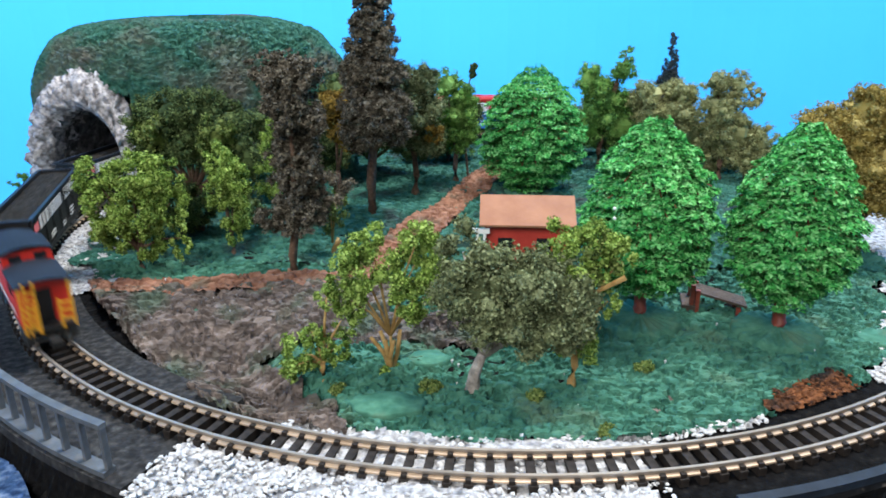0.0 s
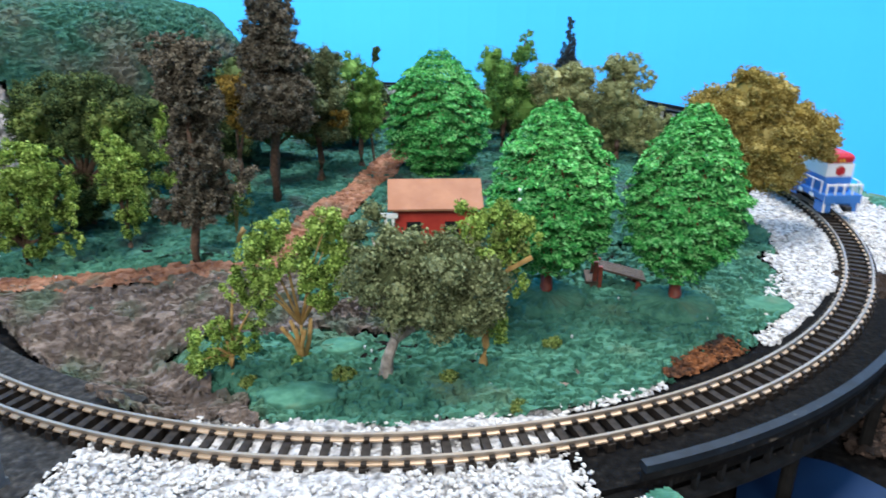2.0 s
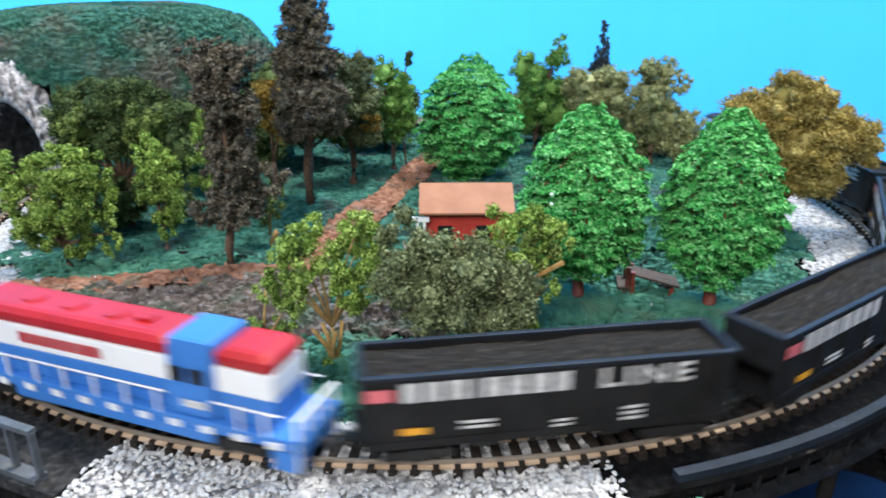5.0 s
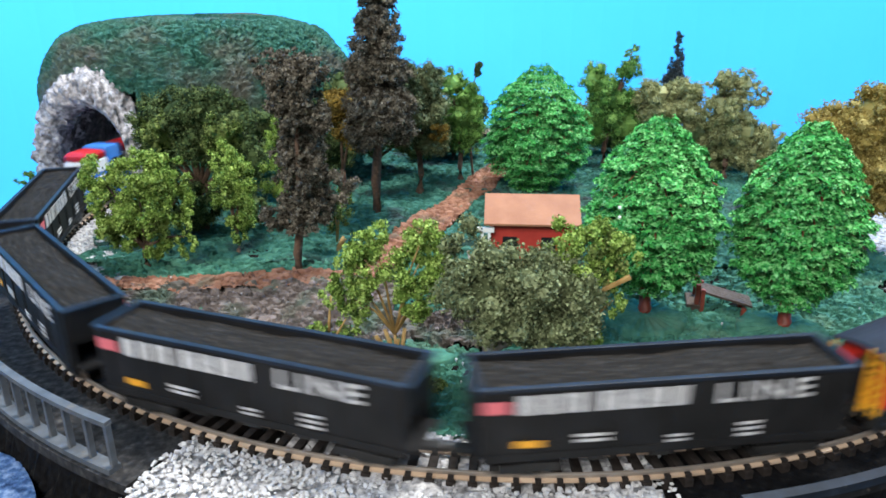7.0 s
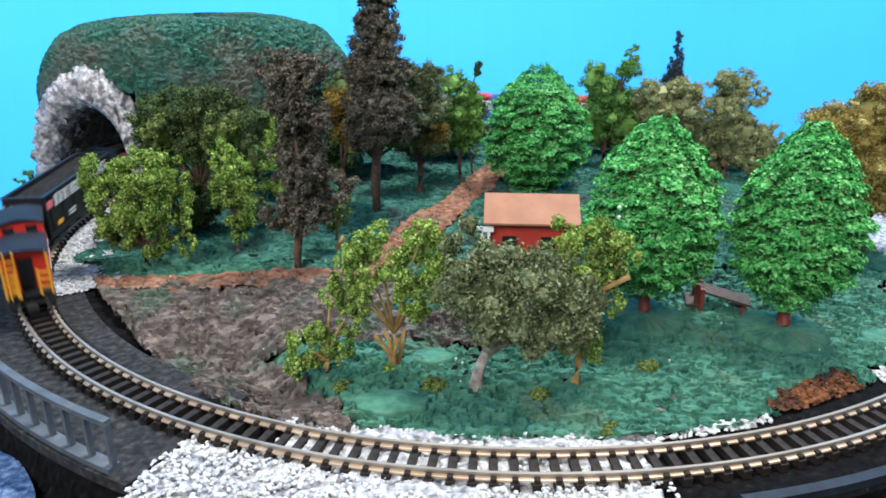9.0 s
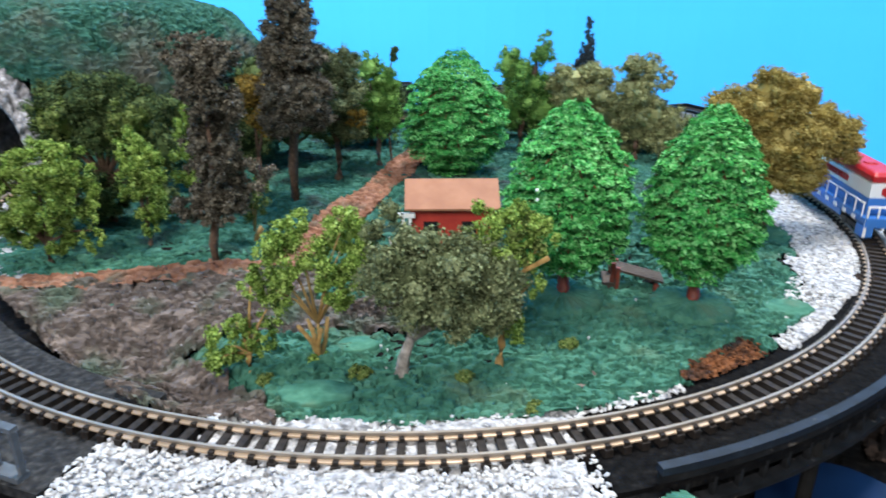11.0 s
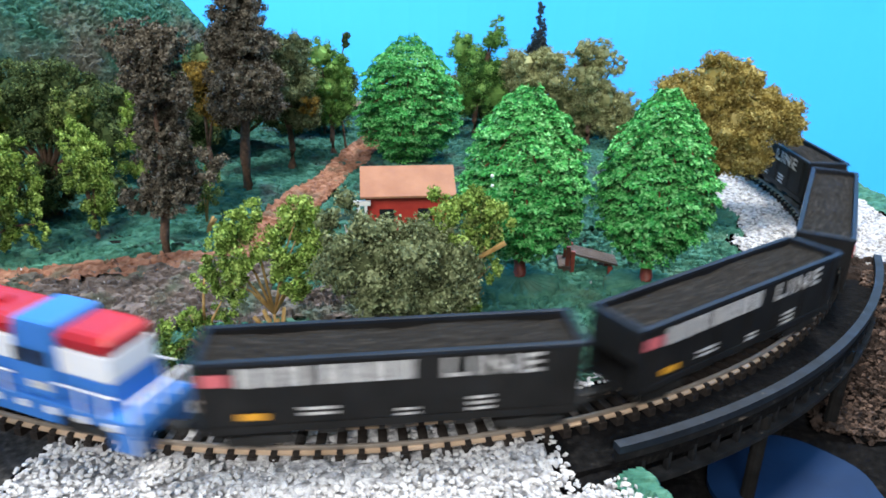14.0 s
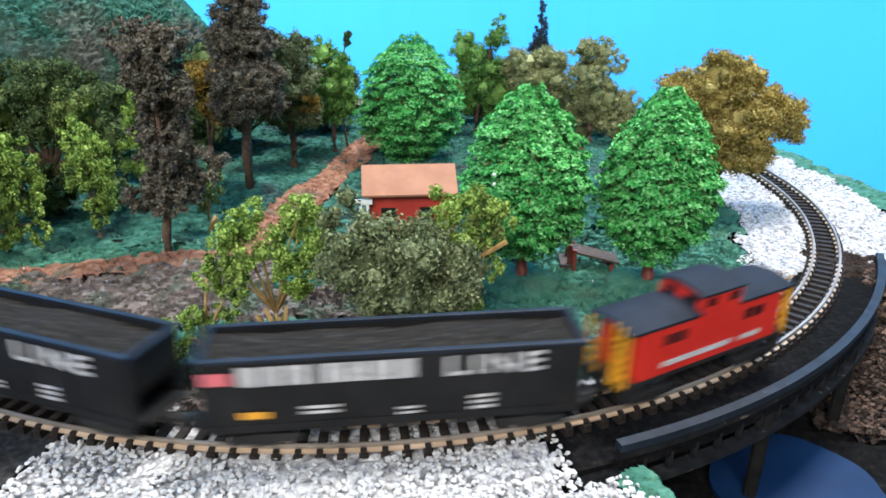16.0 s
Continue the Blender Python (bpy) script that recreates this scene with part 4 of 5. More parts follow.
def broken_branch():
    bm = bmesh.new()
    rod(bm, (0.0360, 0.1930, 0.0262), (0.0458, 0.1915, 0.0326), 0.0006, 0.0009, 6)
    ob = part("broken_branch", bm, M_TANTWIG)
    tagged(ob, "bare pale tan branch stub caught in foliage", "branch")


broken_branch()

# left grove
tree(-0.1440, 0.2840, [(-0.015, 0, 0.042, 0.0085, 0.009), (0.002, 0, 0.043, 0.0095, 0.010), (0.014, 0, 0.043, 0.009, 0.009), (-0.012, -0.001, 0.030, 0.0095, 0.011), (0.004, -0.002, 0.028, 0.011, 0.012), (0.017, -0.001, 0.031, 0.007, 0.012), (-0.009, 0, 0.016, 0.0095, 0.010), (0.004, 0, 0.012, 0.008, 0.009), (0.019, 0.0, 0.015, 0.005, 0.012)], F_LIME, M_BARK, "yellow-green weeping lichen tree", 51, 0.0012, trunk_to=0.010, density=2.1e6)
tree(-0.1080, 0.3000, [(-0.002, 0, 0.043, 0.007, 0.008), (0.004, 0, 0.036, 0.0095, 0.009), (-0.003, 0, 0.029, 0.0085, 0.008), (0.002, 0, 0.019, 0.0075, 0.009), (0.000, 0, 0.010, 0.005, 0.007)], F_LIME, M_BARK, "slim yellow-green weeping lichen tree", 52, 0.0010, trunk_to=0.008, density=2.1e6)
tree(-0.1330, 0.3260, [(-0.020, 0, 0.056, 0.011, 0.012), (-0.006, 0, 0.058, 0.013, 0.013), (0.010, 0, 0.058, 0.012, 0.013), (0.020, 0, 0.054, 0.010, 0.012), (-0.016, 0, 0.038, 0.010, 0.012), (0.014, 0, 0.040, 0.009, 0.014), (0.0, 0, 0.044, 0.012, 0.012), (0.014, 0.0, 0.024, 0.007, 0.014), (-0.018, 0, 0.022, 0.009, 0.014), (0.026, 0.004, 0.036, 0.010, 0.014), (-0.002, -0.004, 0.014, 0.012, 0.012), (0.024, -0.002, 0.014, 0.009, 0.012)], F_DARK, M_BARK, "broad dark olive foam tree", 53, 0.0022, trunk_to=0.022, density=1.23e6, extra=(F_OLIVE, [(0.016, -0.006, 0.050, 0.009, 0.012), (-0.014, -0.006, 0.052, 0.009, 0.011)]))
tree(-0.0890, 0.3150, [(0, 0, 0.044, 0.007, 0.012), (-0.004, 0, 0.030, 0.008, 0.010), (0.002, 0, 0.054, 0.005, 0.006)], F_LIME, M_BARK, "bright yellow-green lichen bush tree", 54, 0.0010, trunk_to=0.012)
tree(-0.0750, 0.2790, [(dx + 0.004 + 0.0015 * math.sin(z * 110), dy, z, rx, rz) for dx, dy, z, rx, rz in column(0.026, 0.088, 0.0082, 0.0082, 12, R1)] + [(-0.006, 0, 0.086, 0.0065, 0.006), (0.012, 0, 0.085, 0.0065, 0.006), (0.019, 0.002, 0.038, 0.007, 0.007), (-0.006, -0.003, 0.026, 0.008, 0.006), (0.009, 0, 0.030, 0.009, 0.008)], F_BROWN, M_BARK, "tall ragged grey-brown foam poplar", 55, 0.0020, trunk_to=0.016, size=0.0012, density=1.23e6)
tree(-0.0620, 0.3000, [(0, 0, 0.018, 0.007, 0.007), (0.003, 0, 0.026, 0.005, 0.005)], F_OLIVE, M_TANTWIG, "small olive lichen shrub with tan stems", 56, 0.0009, trunk_to=0.006, stems=2)
tree(-0.0500, 0.3480, [(dx + 0.003, dy, z, rx, rz) for dx, dy, z, rx, rz in column(0.044, 0.110, 0.0135, 0.0072, 12, R1, taper=0.75)], F_BROWN, M_BARK, "very tall grey-brown foam conifer", 57, 0.0026, trunk_to=0.034, size=0.0012, density=1.09e6)
tree(-0.0700, 0.3650, [(0, 0, 0.052, 0.012, 0.012), (0.006, 0, 0.040, 0.010, 0.010)], F_ORANGE, M_BARK, "ochre-tinted dark foam tree", 58, 0.0016, trunk_to=0.020, density=1.01e6)
tree(-0.0310, 0.3900, [(-0.006, 0, 0.064, 0.011, 0.010), (0.006, 0, 0.062, 0.011, 0.010), (0.0, 0, 0.050, 0.016, 0.012), (-0.006, 0, 0.038, 0.013, 0.012), (0.008, 0.004, 0.030, 0.011, 0.010)], F_GREYGREEN, M_BARK, "grey-green foam tree with ochre tufts in the grove", 59, 0.0020, trunk_to=0.022, density=1.0e6, extra=(F_ORANGE, [(0.012, -0.010, 0.036, 0.006, 0.006), (-0.006, -0.012, 0.040, 0.005, 0.006)]))
tree(-0.0080, 0.4150, [(-0.006, 0, 0.058, 0.009, 0.010), (0.005, 0, 0.052, 0.009, 0.011), (0.0, 0, 0.040, 0.013, 0.012), (0.004, 0, 0.028, 0.011, 0.011)], F_MID, M_BARK, "mid-green foam tree at the back of the grove", 60, 0.0018, trunk_to=0.018, density=1.0e6)
tree(-0.0620, 0.4350, [(-0.02, 0, 0.050, 0.015, 0.015), (0.004, 0, 0.050, 0.015, 0.015), (0.026, 0, 0.044, 0.014, 0.015), (0.0, 0, 0.028, 0.022, 0.014), (0.028, 0, 0.022, 0.014, 0.012), (-0.028, 0, 0.026, 0.014, 0.014)], F_DARK, M_BARK, "dark bushy foam tree deep in the grove", 61, 0.0020, trunk_to=0.010, density=0.8e6)
tree(-0.0980, 0.3800, [(-0.014, 0, 0.040, 0.014, 0.014), (0.006, 0, 0.042, 0.014, 0.014), (0.0, 0, 0.022, 0.017, 0.013), (0.020, 0, 0.028, 0.012, 0.014)], F_DARK, M_BARK, "dark olive bush below the hill", 62, 0.0020, trunk_to=0.008, density=0.9e6)
tree(-0.0150, 0.4750, [(-0.012, 0, 0.030, 0.014, 0.012), (0.010, 0, 0.032, 0.014, 0.012), (0.0, 0, 0.016, 0.018, 0.010)], F_DARK, M_BARK, "low dark bush at the back of the loop", 63, 0.0016, trunk_to=0.006, density=0.8e6)
tree(0.0600, 0.5050, [(-0.016, 0, 0.022, 0.014, 0.012), (0.008, 0, 0.024, 0.014, 0.012), (0.028, 0, 0.018, 0.013, 0.012)], F_GREYGREEN, M_BARK, "low grey-green bush at the back of the loop", 64, 0.0016, trunk_to=0.006, density=0.8e6)

tree(0.1050, 0.5000, [(-0.018, 0, 0.030, 0.015, 0.013), (0.006, 0, 0.032, 0.015, 0.013), (0.028, 0, 0.026, 0.014, 0.013), (0.0, 0, 0.014, 0.020, 0.011)], F_GREYGREEN, M_BARK, "grey-green bush row end at the back", 65, 0.0016, trunk_to=0.006, density=1.0e6)
tree(0.1650, 0.4700, [(-0.016, 0, 0.026, 0.014, 0.013), (0.006, 0, 0.026, 0.014, 0.012), (-0.004, 0, 0.012, 0.016, 0.010)], F_KHAKI, M_BARK, "khaki bush at the back of the loop", 66, 0.0016, trunk_to=0.006, density=1.0e6)
tree(0.1900, 0.4100, [(-0.008, 0, 0.018, 0.011, 0.011), (0.004, 0, 0.014, 0.010, 0.010)], F_DARK, M_BARK, "low dark bush beside the back track", 67, 0.0014, trunk_to=0.005, density=1.0e6)

# back row
tree(0.1720, 0.4360, [(-0.006, 0, 0.032, 0.010, 0.010), (0.006, 0, 0.026, 0.010, 0.011), (0.012, 0, 0.016, 0.009, 0.009), (-0.002, 0, 0.014, 0.012, 0.010)], F_KHAKI, M_BARK, "low khaki bush beside the far track", 68, 0.0014, trunk_to=0.006, density=1.0e6)
tree(0.0860, 0.4600, [(-0.011, 0, 0.056, 0.009, 0.011), (0.011, 0, 0.062, 0.0085, 0.009), (0.012, 0, 0.072, 0.005, 0.005), (0.0, 0, 0.042, 0.016, 0.015), (-0.010, 0, 0.026, 0.013, 0.014), (0.012, 0, 0.026, 0.013, 0.013)], F_MID, M_BARK, "two-headed green foam tree at the back", 71, 0.0020, trunk_to=0.020, density=1.01e6)
tree(0.1230, 0.4500, [(-0.010, 0, 0.048, 0.013, 0.010), (0.008, 0, 0.050, 0.012, 0.009), (0.0, 0, 0.034, 0.018, 0.013), (-0.006, 0, 0.018, 0.014, 0.011)], F_KHAKI, M_BARK, "khaki foam tree at the back", 72, 0.0020, trunk_to=0.016, density=1.01e6)
tree(0.1570, 0.4400, [(-0.008, 0, 0.060, 0.009, 0.008), (0.005, 0, 0.059, 0.009, 0.008), (0.014, 0, 0.052, 0.008, 0.007), (-0.004, 0, 0.044, 0.014, 0.012), (0.004, 0, 0.028, 0.014, 0.013)], F_KHAKI, M_BARK, "tall khaki foam tree at the back", 73, 0.0020, trunk_to=0.018, density=1.01e6)
tree(0.1370, 0.5000, [(0, 0, 0.046, 0.0115, 0.008), (0, 0, 0.055, 0.0085, 0.007), (0, 0, 0.063, 0.0062, 0.006), (0, 0, 0.070, 0.0046, 0.006), (0, 0, 0.077, 0.0032, 0.005), (0, 0, 0.084, 0.0018, 0.004)], F_BLUEDARK, M_BARK, "thin blue-black fir spire", 74, 0.0014, trunk_to=0.040, density=2.03e6)
tree(0.1780, 0.3120, [(-0.022, 0, 0.056, 0.014, 0.011), (-0.012, 0, 0.050, 0.013, 0.012), (-0.004, 0, 0.064, 0.014, 0.011), (0.008, 0, 0.066, 0.009, 0.008), (0.018, 0, 0.049, 0.017, 0.011), (0.031, 0, 0.042, 0.012, 0.009), (0.004, -0.004, 0.044, 0.019, 0.012), (-0.014, -0.002, 0.038, 0.015, 0.010), (0.006, -0.004, 0.030, 0.018, 0.009)], F_TAN, M_BARK, "broad golden tan foam oak beside the track", 75, 0.0026, trunk_to=0.018, density=1.30e6)
tree(-0.2610, 0.3880, [(0, 0, 0.012, 0.006, 0.006), (0.004, 0, 0.009, 0.005, 0.006)], F_MID, M_BARK, "small green bush on the board's rim", 76, 0.0008, trunk_to=0.004)


def turf_disc(x, y, rx, ry, seed):
    """A flat, buried tree base showing through the turf."""
    rng = random.Random(seed)
    z = ground_z(x, y) + 0.0010
    ph = [rng.uniform(0.9, 1.08) for _ in range(24)]
    vs = [(x, y, z + 0.0012)]
    for k, dz in ((0.92, 0.0010), (1.0, 0.0006), (1.0, -0.0020)):
        vs += [(x + rx * k * ph[i] * math.cos(2 * math.pi * i / 24), y + ry * k * ph[i] * math.sin(2 * math.pi * i / 24), z + dz) for i in range(24)]
    fs = [(0, 1 + i, 1 + (i + 1) % 24) for i in range(24)]
    for k in range(2):
        b = 1 + 24 * k
        fs += [(b + i, b + 24 + i, b + 24 + (i + 1) % 24, b + (i + 1) % 24) for i in range(24)]
    tagged(raw("base_disc", vs, fs, M_DISC, smooth=True), "flat green disc half buried in the lawn", "disc", "buried discs on the lawn")


turf_disc(-0.0235, 0.1780, 0.0115, 0.0065, 1)
turf_disc(-0.0130, 0.2060, 0.0070, 0.0050, 2)
turf_disc(0.1450, 0.2250, 0.0090, 0.0070, 3)


def tuft(x, y, s, seed):
    z = ground_z(x, y) + 0.0012
    root = empty("grass_tuft", pose(x, y, z), "small olive tuft of foam grass on the lawn", "tuft", "tufts on the lawn")
    crown([(0, 0, 0.0008 * s, 0.0022 * s, 0.0014 * s), (0.0018 * s, 0.0008, 0.0006, 0.0014 * s, 0.001 * s)], F_OLIVE, root, 0.0009, 2.2e6, seed, core=False).name = "blade_clump"


for k, (x, y, s) in enumerate(((-0.0120, 0.1870, 1.2), (0.0200, 0.1830, 0.8), (0.0560, 0.2010, 1.0), (-0.0400, 0.1860, 0.7), (0.0380, 0.1660, 0.7))):
    tuft(x, y, s, 300 + k)


def specks():
    """White crumbs on turf and crowns' feet, too small to pick apart."""
    rng = np.random.RandomState(8)
    vs, fs = [], []
    while len(fs) < 8 * 60:
        x, y = rng.uniform(-0.15, 0.19), rng.uniform(0.165, 0.30)
        th, r = fields(np.array(x), np.array(y))
        if r > 0.2:
            continue
        s, o, z = rng.uniform(0.0002, 0.0005), len(vs), ground_z(x, y) + 0.0018
        vs += [(x + s, y, z), (x - s, y, z), (x, y + s, z), (x, y - s, z), (x, y, z + s), (x, y, z - 3 * s)]
        fs += [tuple(o + i for i in f) for f in ((0, 2, 4), (2, 1, 4), (1, 3, 4), (3, 0, 4), (2, 0, 5), (1, 2, 5), (3, 1, 5), (0, 3, 5))]
    tagged(raw("white_crumbs", vs, fs, M_GRAVEL), "tiny white gravel crumbs scattered on the turf", "gravel", kind="stuff")


specks()


def twig():
    root = empty("bare_twig", pose(-0.0005, 0.430, ground_z(-0.0005, 0.43)), "thin bare twig with one leafy tip", "tree")
    v, f = tube([(0, 0, -0.002), (-0.003, 0, 0.03), (-0.001, 0, 0.055), (0.003, 0, 0.067)], [0.0008, 0.0006, 0.0005, 0.0003], 5)
    raw("stem", v, f, M_BARK, root)
    crown([(0.002, 0, 0.063, 0.0014, 0.0024), (0.003, 0, 0.067, 0.0010, 0.0014)], F_DARK, root, 0.0015, 3e6, 91, core=False)


twig()


# ---- red shed and small things ----
def shed():
    gz = ground_z(0.024, 0.288)
    root = empty("red_shed", pose(0.0245, 0.2870, gz, 0, 0, -2), "small red wooden shed with a brown pitched roof", "shed")
    L, W, H = 0.0185, 0.012, 0.024
    bm = bmesh.new()
    box(bm, -L + 0.001, L - 0.001, -W + 0.0016, -W + 0.0026, -0.002, H)
    part("front_wall", bm, M_RED, root)
    bm = bmesh.new()
    box(bm, -L + 0.001, L - 0.001, W - 0.0026, W - 0.0016, -0.002, H)
    part("back_wall", bm, M_RED, root)
    for s in (-1, 1):
        x0 = s * (L - 0.0015)
        vs, fs = [], []
        for x in (x0 - 0.0005, x0 + 0.0005):
            vs += [(x, -W + 0.0026, -0.002), (x, W - 0.0026, -0.002), (x, W - 0.0026, H), (x, 0, H + 0.0068), (x, -W + 0.0026, H)]
        fs = [(0, 1, 2, 3, 4), (9, 8, 7, 6, 5)] + [(i, i + 5, (i + 1) % 5 + 5, (i + 1) % 5) for i in range(5)]
        raw("gable_wall", vs, fs, M_RED, root)
    for s in (-1, 1):
        vs = [(-L - 0.0012, s * (W + 0.002), H - 0.0012), (L + 0.0012, s * (W + 0.002), H - 0.0012), (L + 0.0012, 0, H + 0.0078), (-L - 0.0012, 0, H + 0.0078)]
        vs += [(x, y, z + 0.0008) for x, y, z in vs]
        raw("roof_slope", vs, [(3, 2, 1, 0), (4, 5, 6, 7)] + [(i, (i + 1) % 4, 4 + (i + 1) % 4, 4 + i) for i in range(4)], M_ROOF, root, "flat brown roof slope")
    for x in (-0.009, 0.007):
        bm = bmesh.new()
        box(bm, x - 0.003, x + 0.003, -W + 0.0012, -W + 0.0022, 0.010, 0.017, 0.0002)
        w = part("window", bm, M_DARKHOLE, root)
    for dx in (-0.0205, -0.0175):
        bm = bmesh.new()
        box(bm, dx - 0.0006, dx + 0.0006, -W - 0.001, -W + 0.0002, -0.002, 0.021, 0.0001)
        part("white_post", bm, M_WHITE, root, "white porch post")
    bm = bmesh.new()
    box(bm, -0.0225, -0.0155, -W - 0.0014, -W + 0.0004, 0.0195, 0.0215, 0.0002)
    part("white_board", bm, M_WHITE, root, "white porch board")


shed()


def ramp():
    p = (0.0945, 0.2515)
    gz = ground_z(*p)
    root = empty("loading_ramp", pose(p[0], p[1], gz, 0, 0, -12), "small brown plank ramp on red-brown posts", "ramp")
    for i in range(5):
        bm = bmesh.new()
        box(bm, -0.009, 0.010, -0.005 + i * 0.002, -0.0032 + i * 0.002, 0.0065, 0.0074, 0.0001, turn=pose(0, 0, -0.0012, 0, 13, 0))
        part("plank", bm, M_PLANK, root)
    for x, h in ((-0.0085, 0.0105), (-0.0065, 0.0085), (0.0085, 0.0026)):
        for y in (-0.0045, 0.0045):
            bm = bmesh.new()
            box(bm, x - 0.0008, x + 0.0008, y - 0.0008, y + 0.0008, -0.002, h, 0.0001)
            part("post", bm, M_REDTRUNK, root)
    bm = bmesh.new()
    box(bm, -0.012, -0.007, -0.006, 0.006, -0.001, 0.0025, 0.0003)
    part("sill", bm, M_PLANK, root)


ramp()


# ---- train ----
LH, LL, LC = 0.1040, 0.1180, 0.0710


def truck(x, parent, wheel_r=0.0028, base=0.0105):
    bm = bmesh.new()
    for s in (-1, 1):
        box(bm, x - base * 0.85, x + base * 0.85, s * 0.0066 - 0.0008, s * 0.0066 + 0.0008, 0.0018, 0.0042, 0.0003)
        box(bm, x - 0.002, x + 0.002, s * 0.0068 - 0.0009, s * 0.0068 + 0.0009, 0.0012, 0.0048, 0.0003)
    box(bm, x - 0.0025, x + 0.0025, -0.006, 0.006, 0.0030, 0.0062)
    t = part("truck", bm, M_BLACK, parent, "black side frames")
    for dx in (-base / 2, base / 2):
        bm = bmesh.new()
        for s in (-1, 1):
            bmesh.ops.create_cone(bm, cap_ends=True, segments=18, radius1=wheel_r, radius2=wheel_r, depth=0.0012, matrix=Matrix.Translation((x + dx, s * 0.0048, wheel_r)) @ pose(0, 0, 0, 90, 0, 0))
        rod(bm, (x + dx, -0.005, wheel_r), (x + dx, 0.005, wheel_r), 0.0006)
        part("wheelset", bm, M_STEEL, t)


def coupler(x, s, parent):
    bm = bmesh.new()
    box(bm, min(x, x + s * 0.006), max(x, x + s * 0.006), -0.0011, 0.0011, 0.0040, 0.0058, 0.0003)
    box(bm, x + s * 0.0045 - 0.0014, x + s * 0.0045 + 0.0014, -0.0018, 0.0018, 0.0036, 0.0062, 0.0004)
    part("coupler", bm, M_BLACK, parent)


def bars(parent, side_y, x0, widths, gap, z0, z1, mat, name="lettering_bar", tilt=0.0):
    """A row of plain bars on one side of a car; x0 is where the row begins as it is read."""
    d = 1 if side_y < 0 else -1
    x = x0
    for w in widths:
        bm = bmesh.new()
        a, b = d * x, d * (x + w)
        box(bm, min(a, b), max(a, b), side_y - 0.00012, side_y + 0.00012, z0, z1)
        part(name, bm, mat, parent)
        x += w + gap


def hopper(label):
    root = empty("hopper_car", Matrix.Identity(4), label, "hopper car", "coal hoppers of the train")
    h, w, z0, z1 = 0.0458, 0.0083, 0.0064, 0.0263
    for s in (-1, 1):
        bm = bmesh.new()
        box(bm, -h, h, s * w - 0.0005, s * w + 0.0005, z0 + 0.002, z1 - 0.0008)
        part("side_wall", bm, M_HOPPER, root)
        bm = bmesh.new()
        box(bm, -h - 0.0008, h + 0.0008, s * (w + 0.0002) - 0.0008, s * (w + 0.0002) + 0.0008, z1 - 0.0010, z1, 0.0002)
        part("top_rail", bm, M_RIM_SHEEN, root, "black top rail tinted with blue reflection")
        bm = bmesh.new()
        box(bm, -h, h, s * (w + 0.0001) - 0.0008, s * (w + 0.0001) + 0.0008, z0, z0 + 0.0022, 0.0002)
        part("side_sill", bm, M_HOPPER, root)
        bm = bmesh.new()
        box(bm, s * h - 0.0005, s * h + 0.0005, -w + 0.0005, w - 0.0005, z0 + 0.009, z1 - 0.0008)
        part("end_wall", bm, M_HOPPER, root)
        bm = bmesh.new()
        box(bm, s * (h + 0.0002) - 0.0008, s * (h + 0.0002) + 0.0008, -w, w, z1 - 0.0010, z1 + 0.0001, 0.0002)
        part("end_rail", bm, M_RIM_SHEEN, root)
        bm = bmesh.new()
        box(bm, s * 0.036 - 0.012, s * 0.036 + 0.012, -0.0072, 0.0072, z0 + 0.0004, z0 + 0.0014)
        part("slope_sheet", bm, M_HOPPER, root)
        for y in (-0.0072, 0.0072):
            bm = bmesh.new()
            box(bm, s * (h - 0.0004) - 0.0004, s * (h - 0.0004) + 0.0004, y - 0.0004, y + 0.0004, z0 + 0.001, z0 + 0.0095)
            part("corner_post", bm, M_HOPPER, root)
        for x in (-0.0415, -0.0275, -0.0140, 0, 0.0140, 0.0275, 0.0415):
            bm = bmesh.new()
            box(bm, x - 0.0003, x + 0.0003, s * (w + 0.0006) - 0.0003, s * (w + 0.0006) + 0.0003, z0 + 0.002, z1 - 0.001)
            part("side_rib", bm, M_HOPPER, root)
        truck(s * 0.0330, root)
        coupler(s * h, s, root)
    for x in (-0.016, 0.0, 0.016):
        bm = bmesh.new()
        vs = box(bm, x - 0.0065, x + 0.0065, -0.0070, 0.0070, 0.0036, z0 + 0.0040, 0.0003)
        for v in vs:
            if v.co.z < 0.0048:
                v.co.x = x + (v.co.x - x) * 0.5
        part("discharge_bay", bm, M_BLACK, root)
    # heaped coal
    nx, ny = 70, 18
    xs, ys = np.meshgrid(np.linspace(-h + 0.0006, h - 0.0006, nx), np.linspace(-w + 0.0006, w - 0.0006, ny))
    zz = z1 - 0.0022 + 0.0007 * (1 - (ys / w) ** 2) + 0.0004 * lumps(xs, ys, 0.0022, 61) + 0.0006 * lumps(xs, ys, 0.012, 62)
    vs = np.stack([xs, ys, zz], -1).reshape(-1, 3).tolist()
    fs = [(j * nx + i, j * nx + i + 1, (j + 1) * nx + i + 1, (j + 1) * nx + i) for j in range(ny - 1) for i in range(nx - 1)]
    raw("coal_load", vs, fs, M_COAL, root, "level load of black coal", smooth=True)
    for s in (-1, 1):
        y = s * (w + 0.0010)
        bars(root, y, -0.0365, [0.0038, 0.0035, 0.0043, 0.0014, 0.0039, 0.0036, 0.0042, 0.0035], 0.0017, 0.0193, 0.0244, M_LETTER)
        cu = bpy.data.curves.new("lettering", "FONT")
        cu.body, cu.size, cu.extrude, cu.offset = "LINE", 0.0073, 0.00008, 0.00016
        cu.space_character = 1.25
        cu.materials.append(M_LETTER)
        tx = new("lettering", cu)
        tx.parent = root
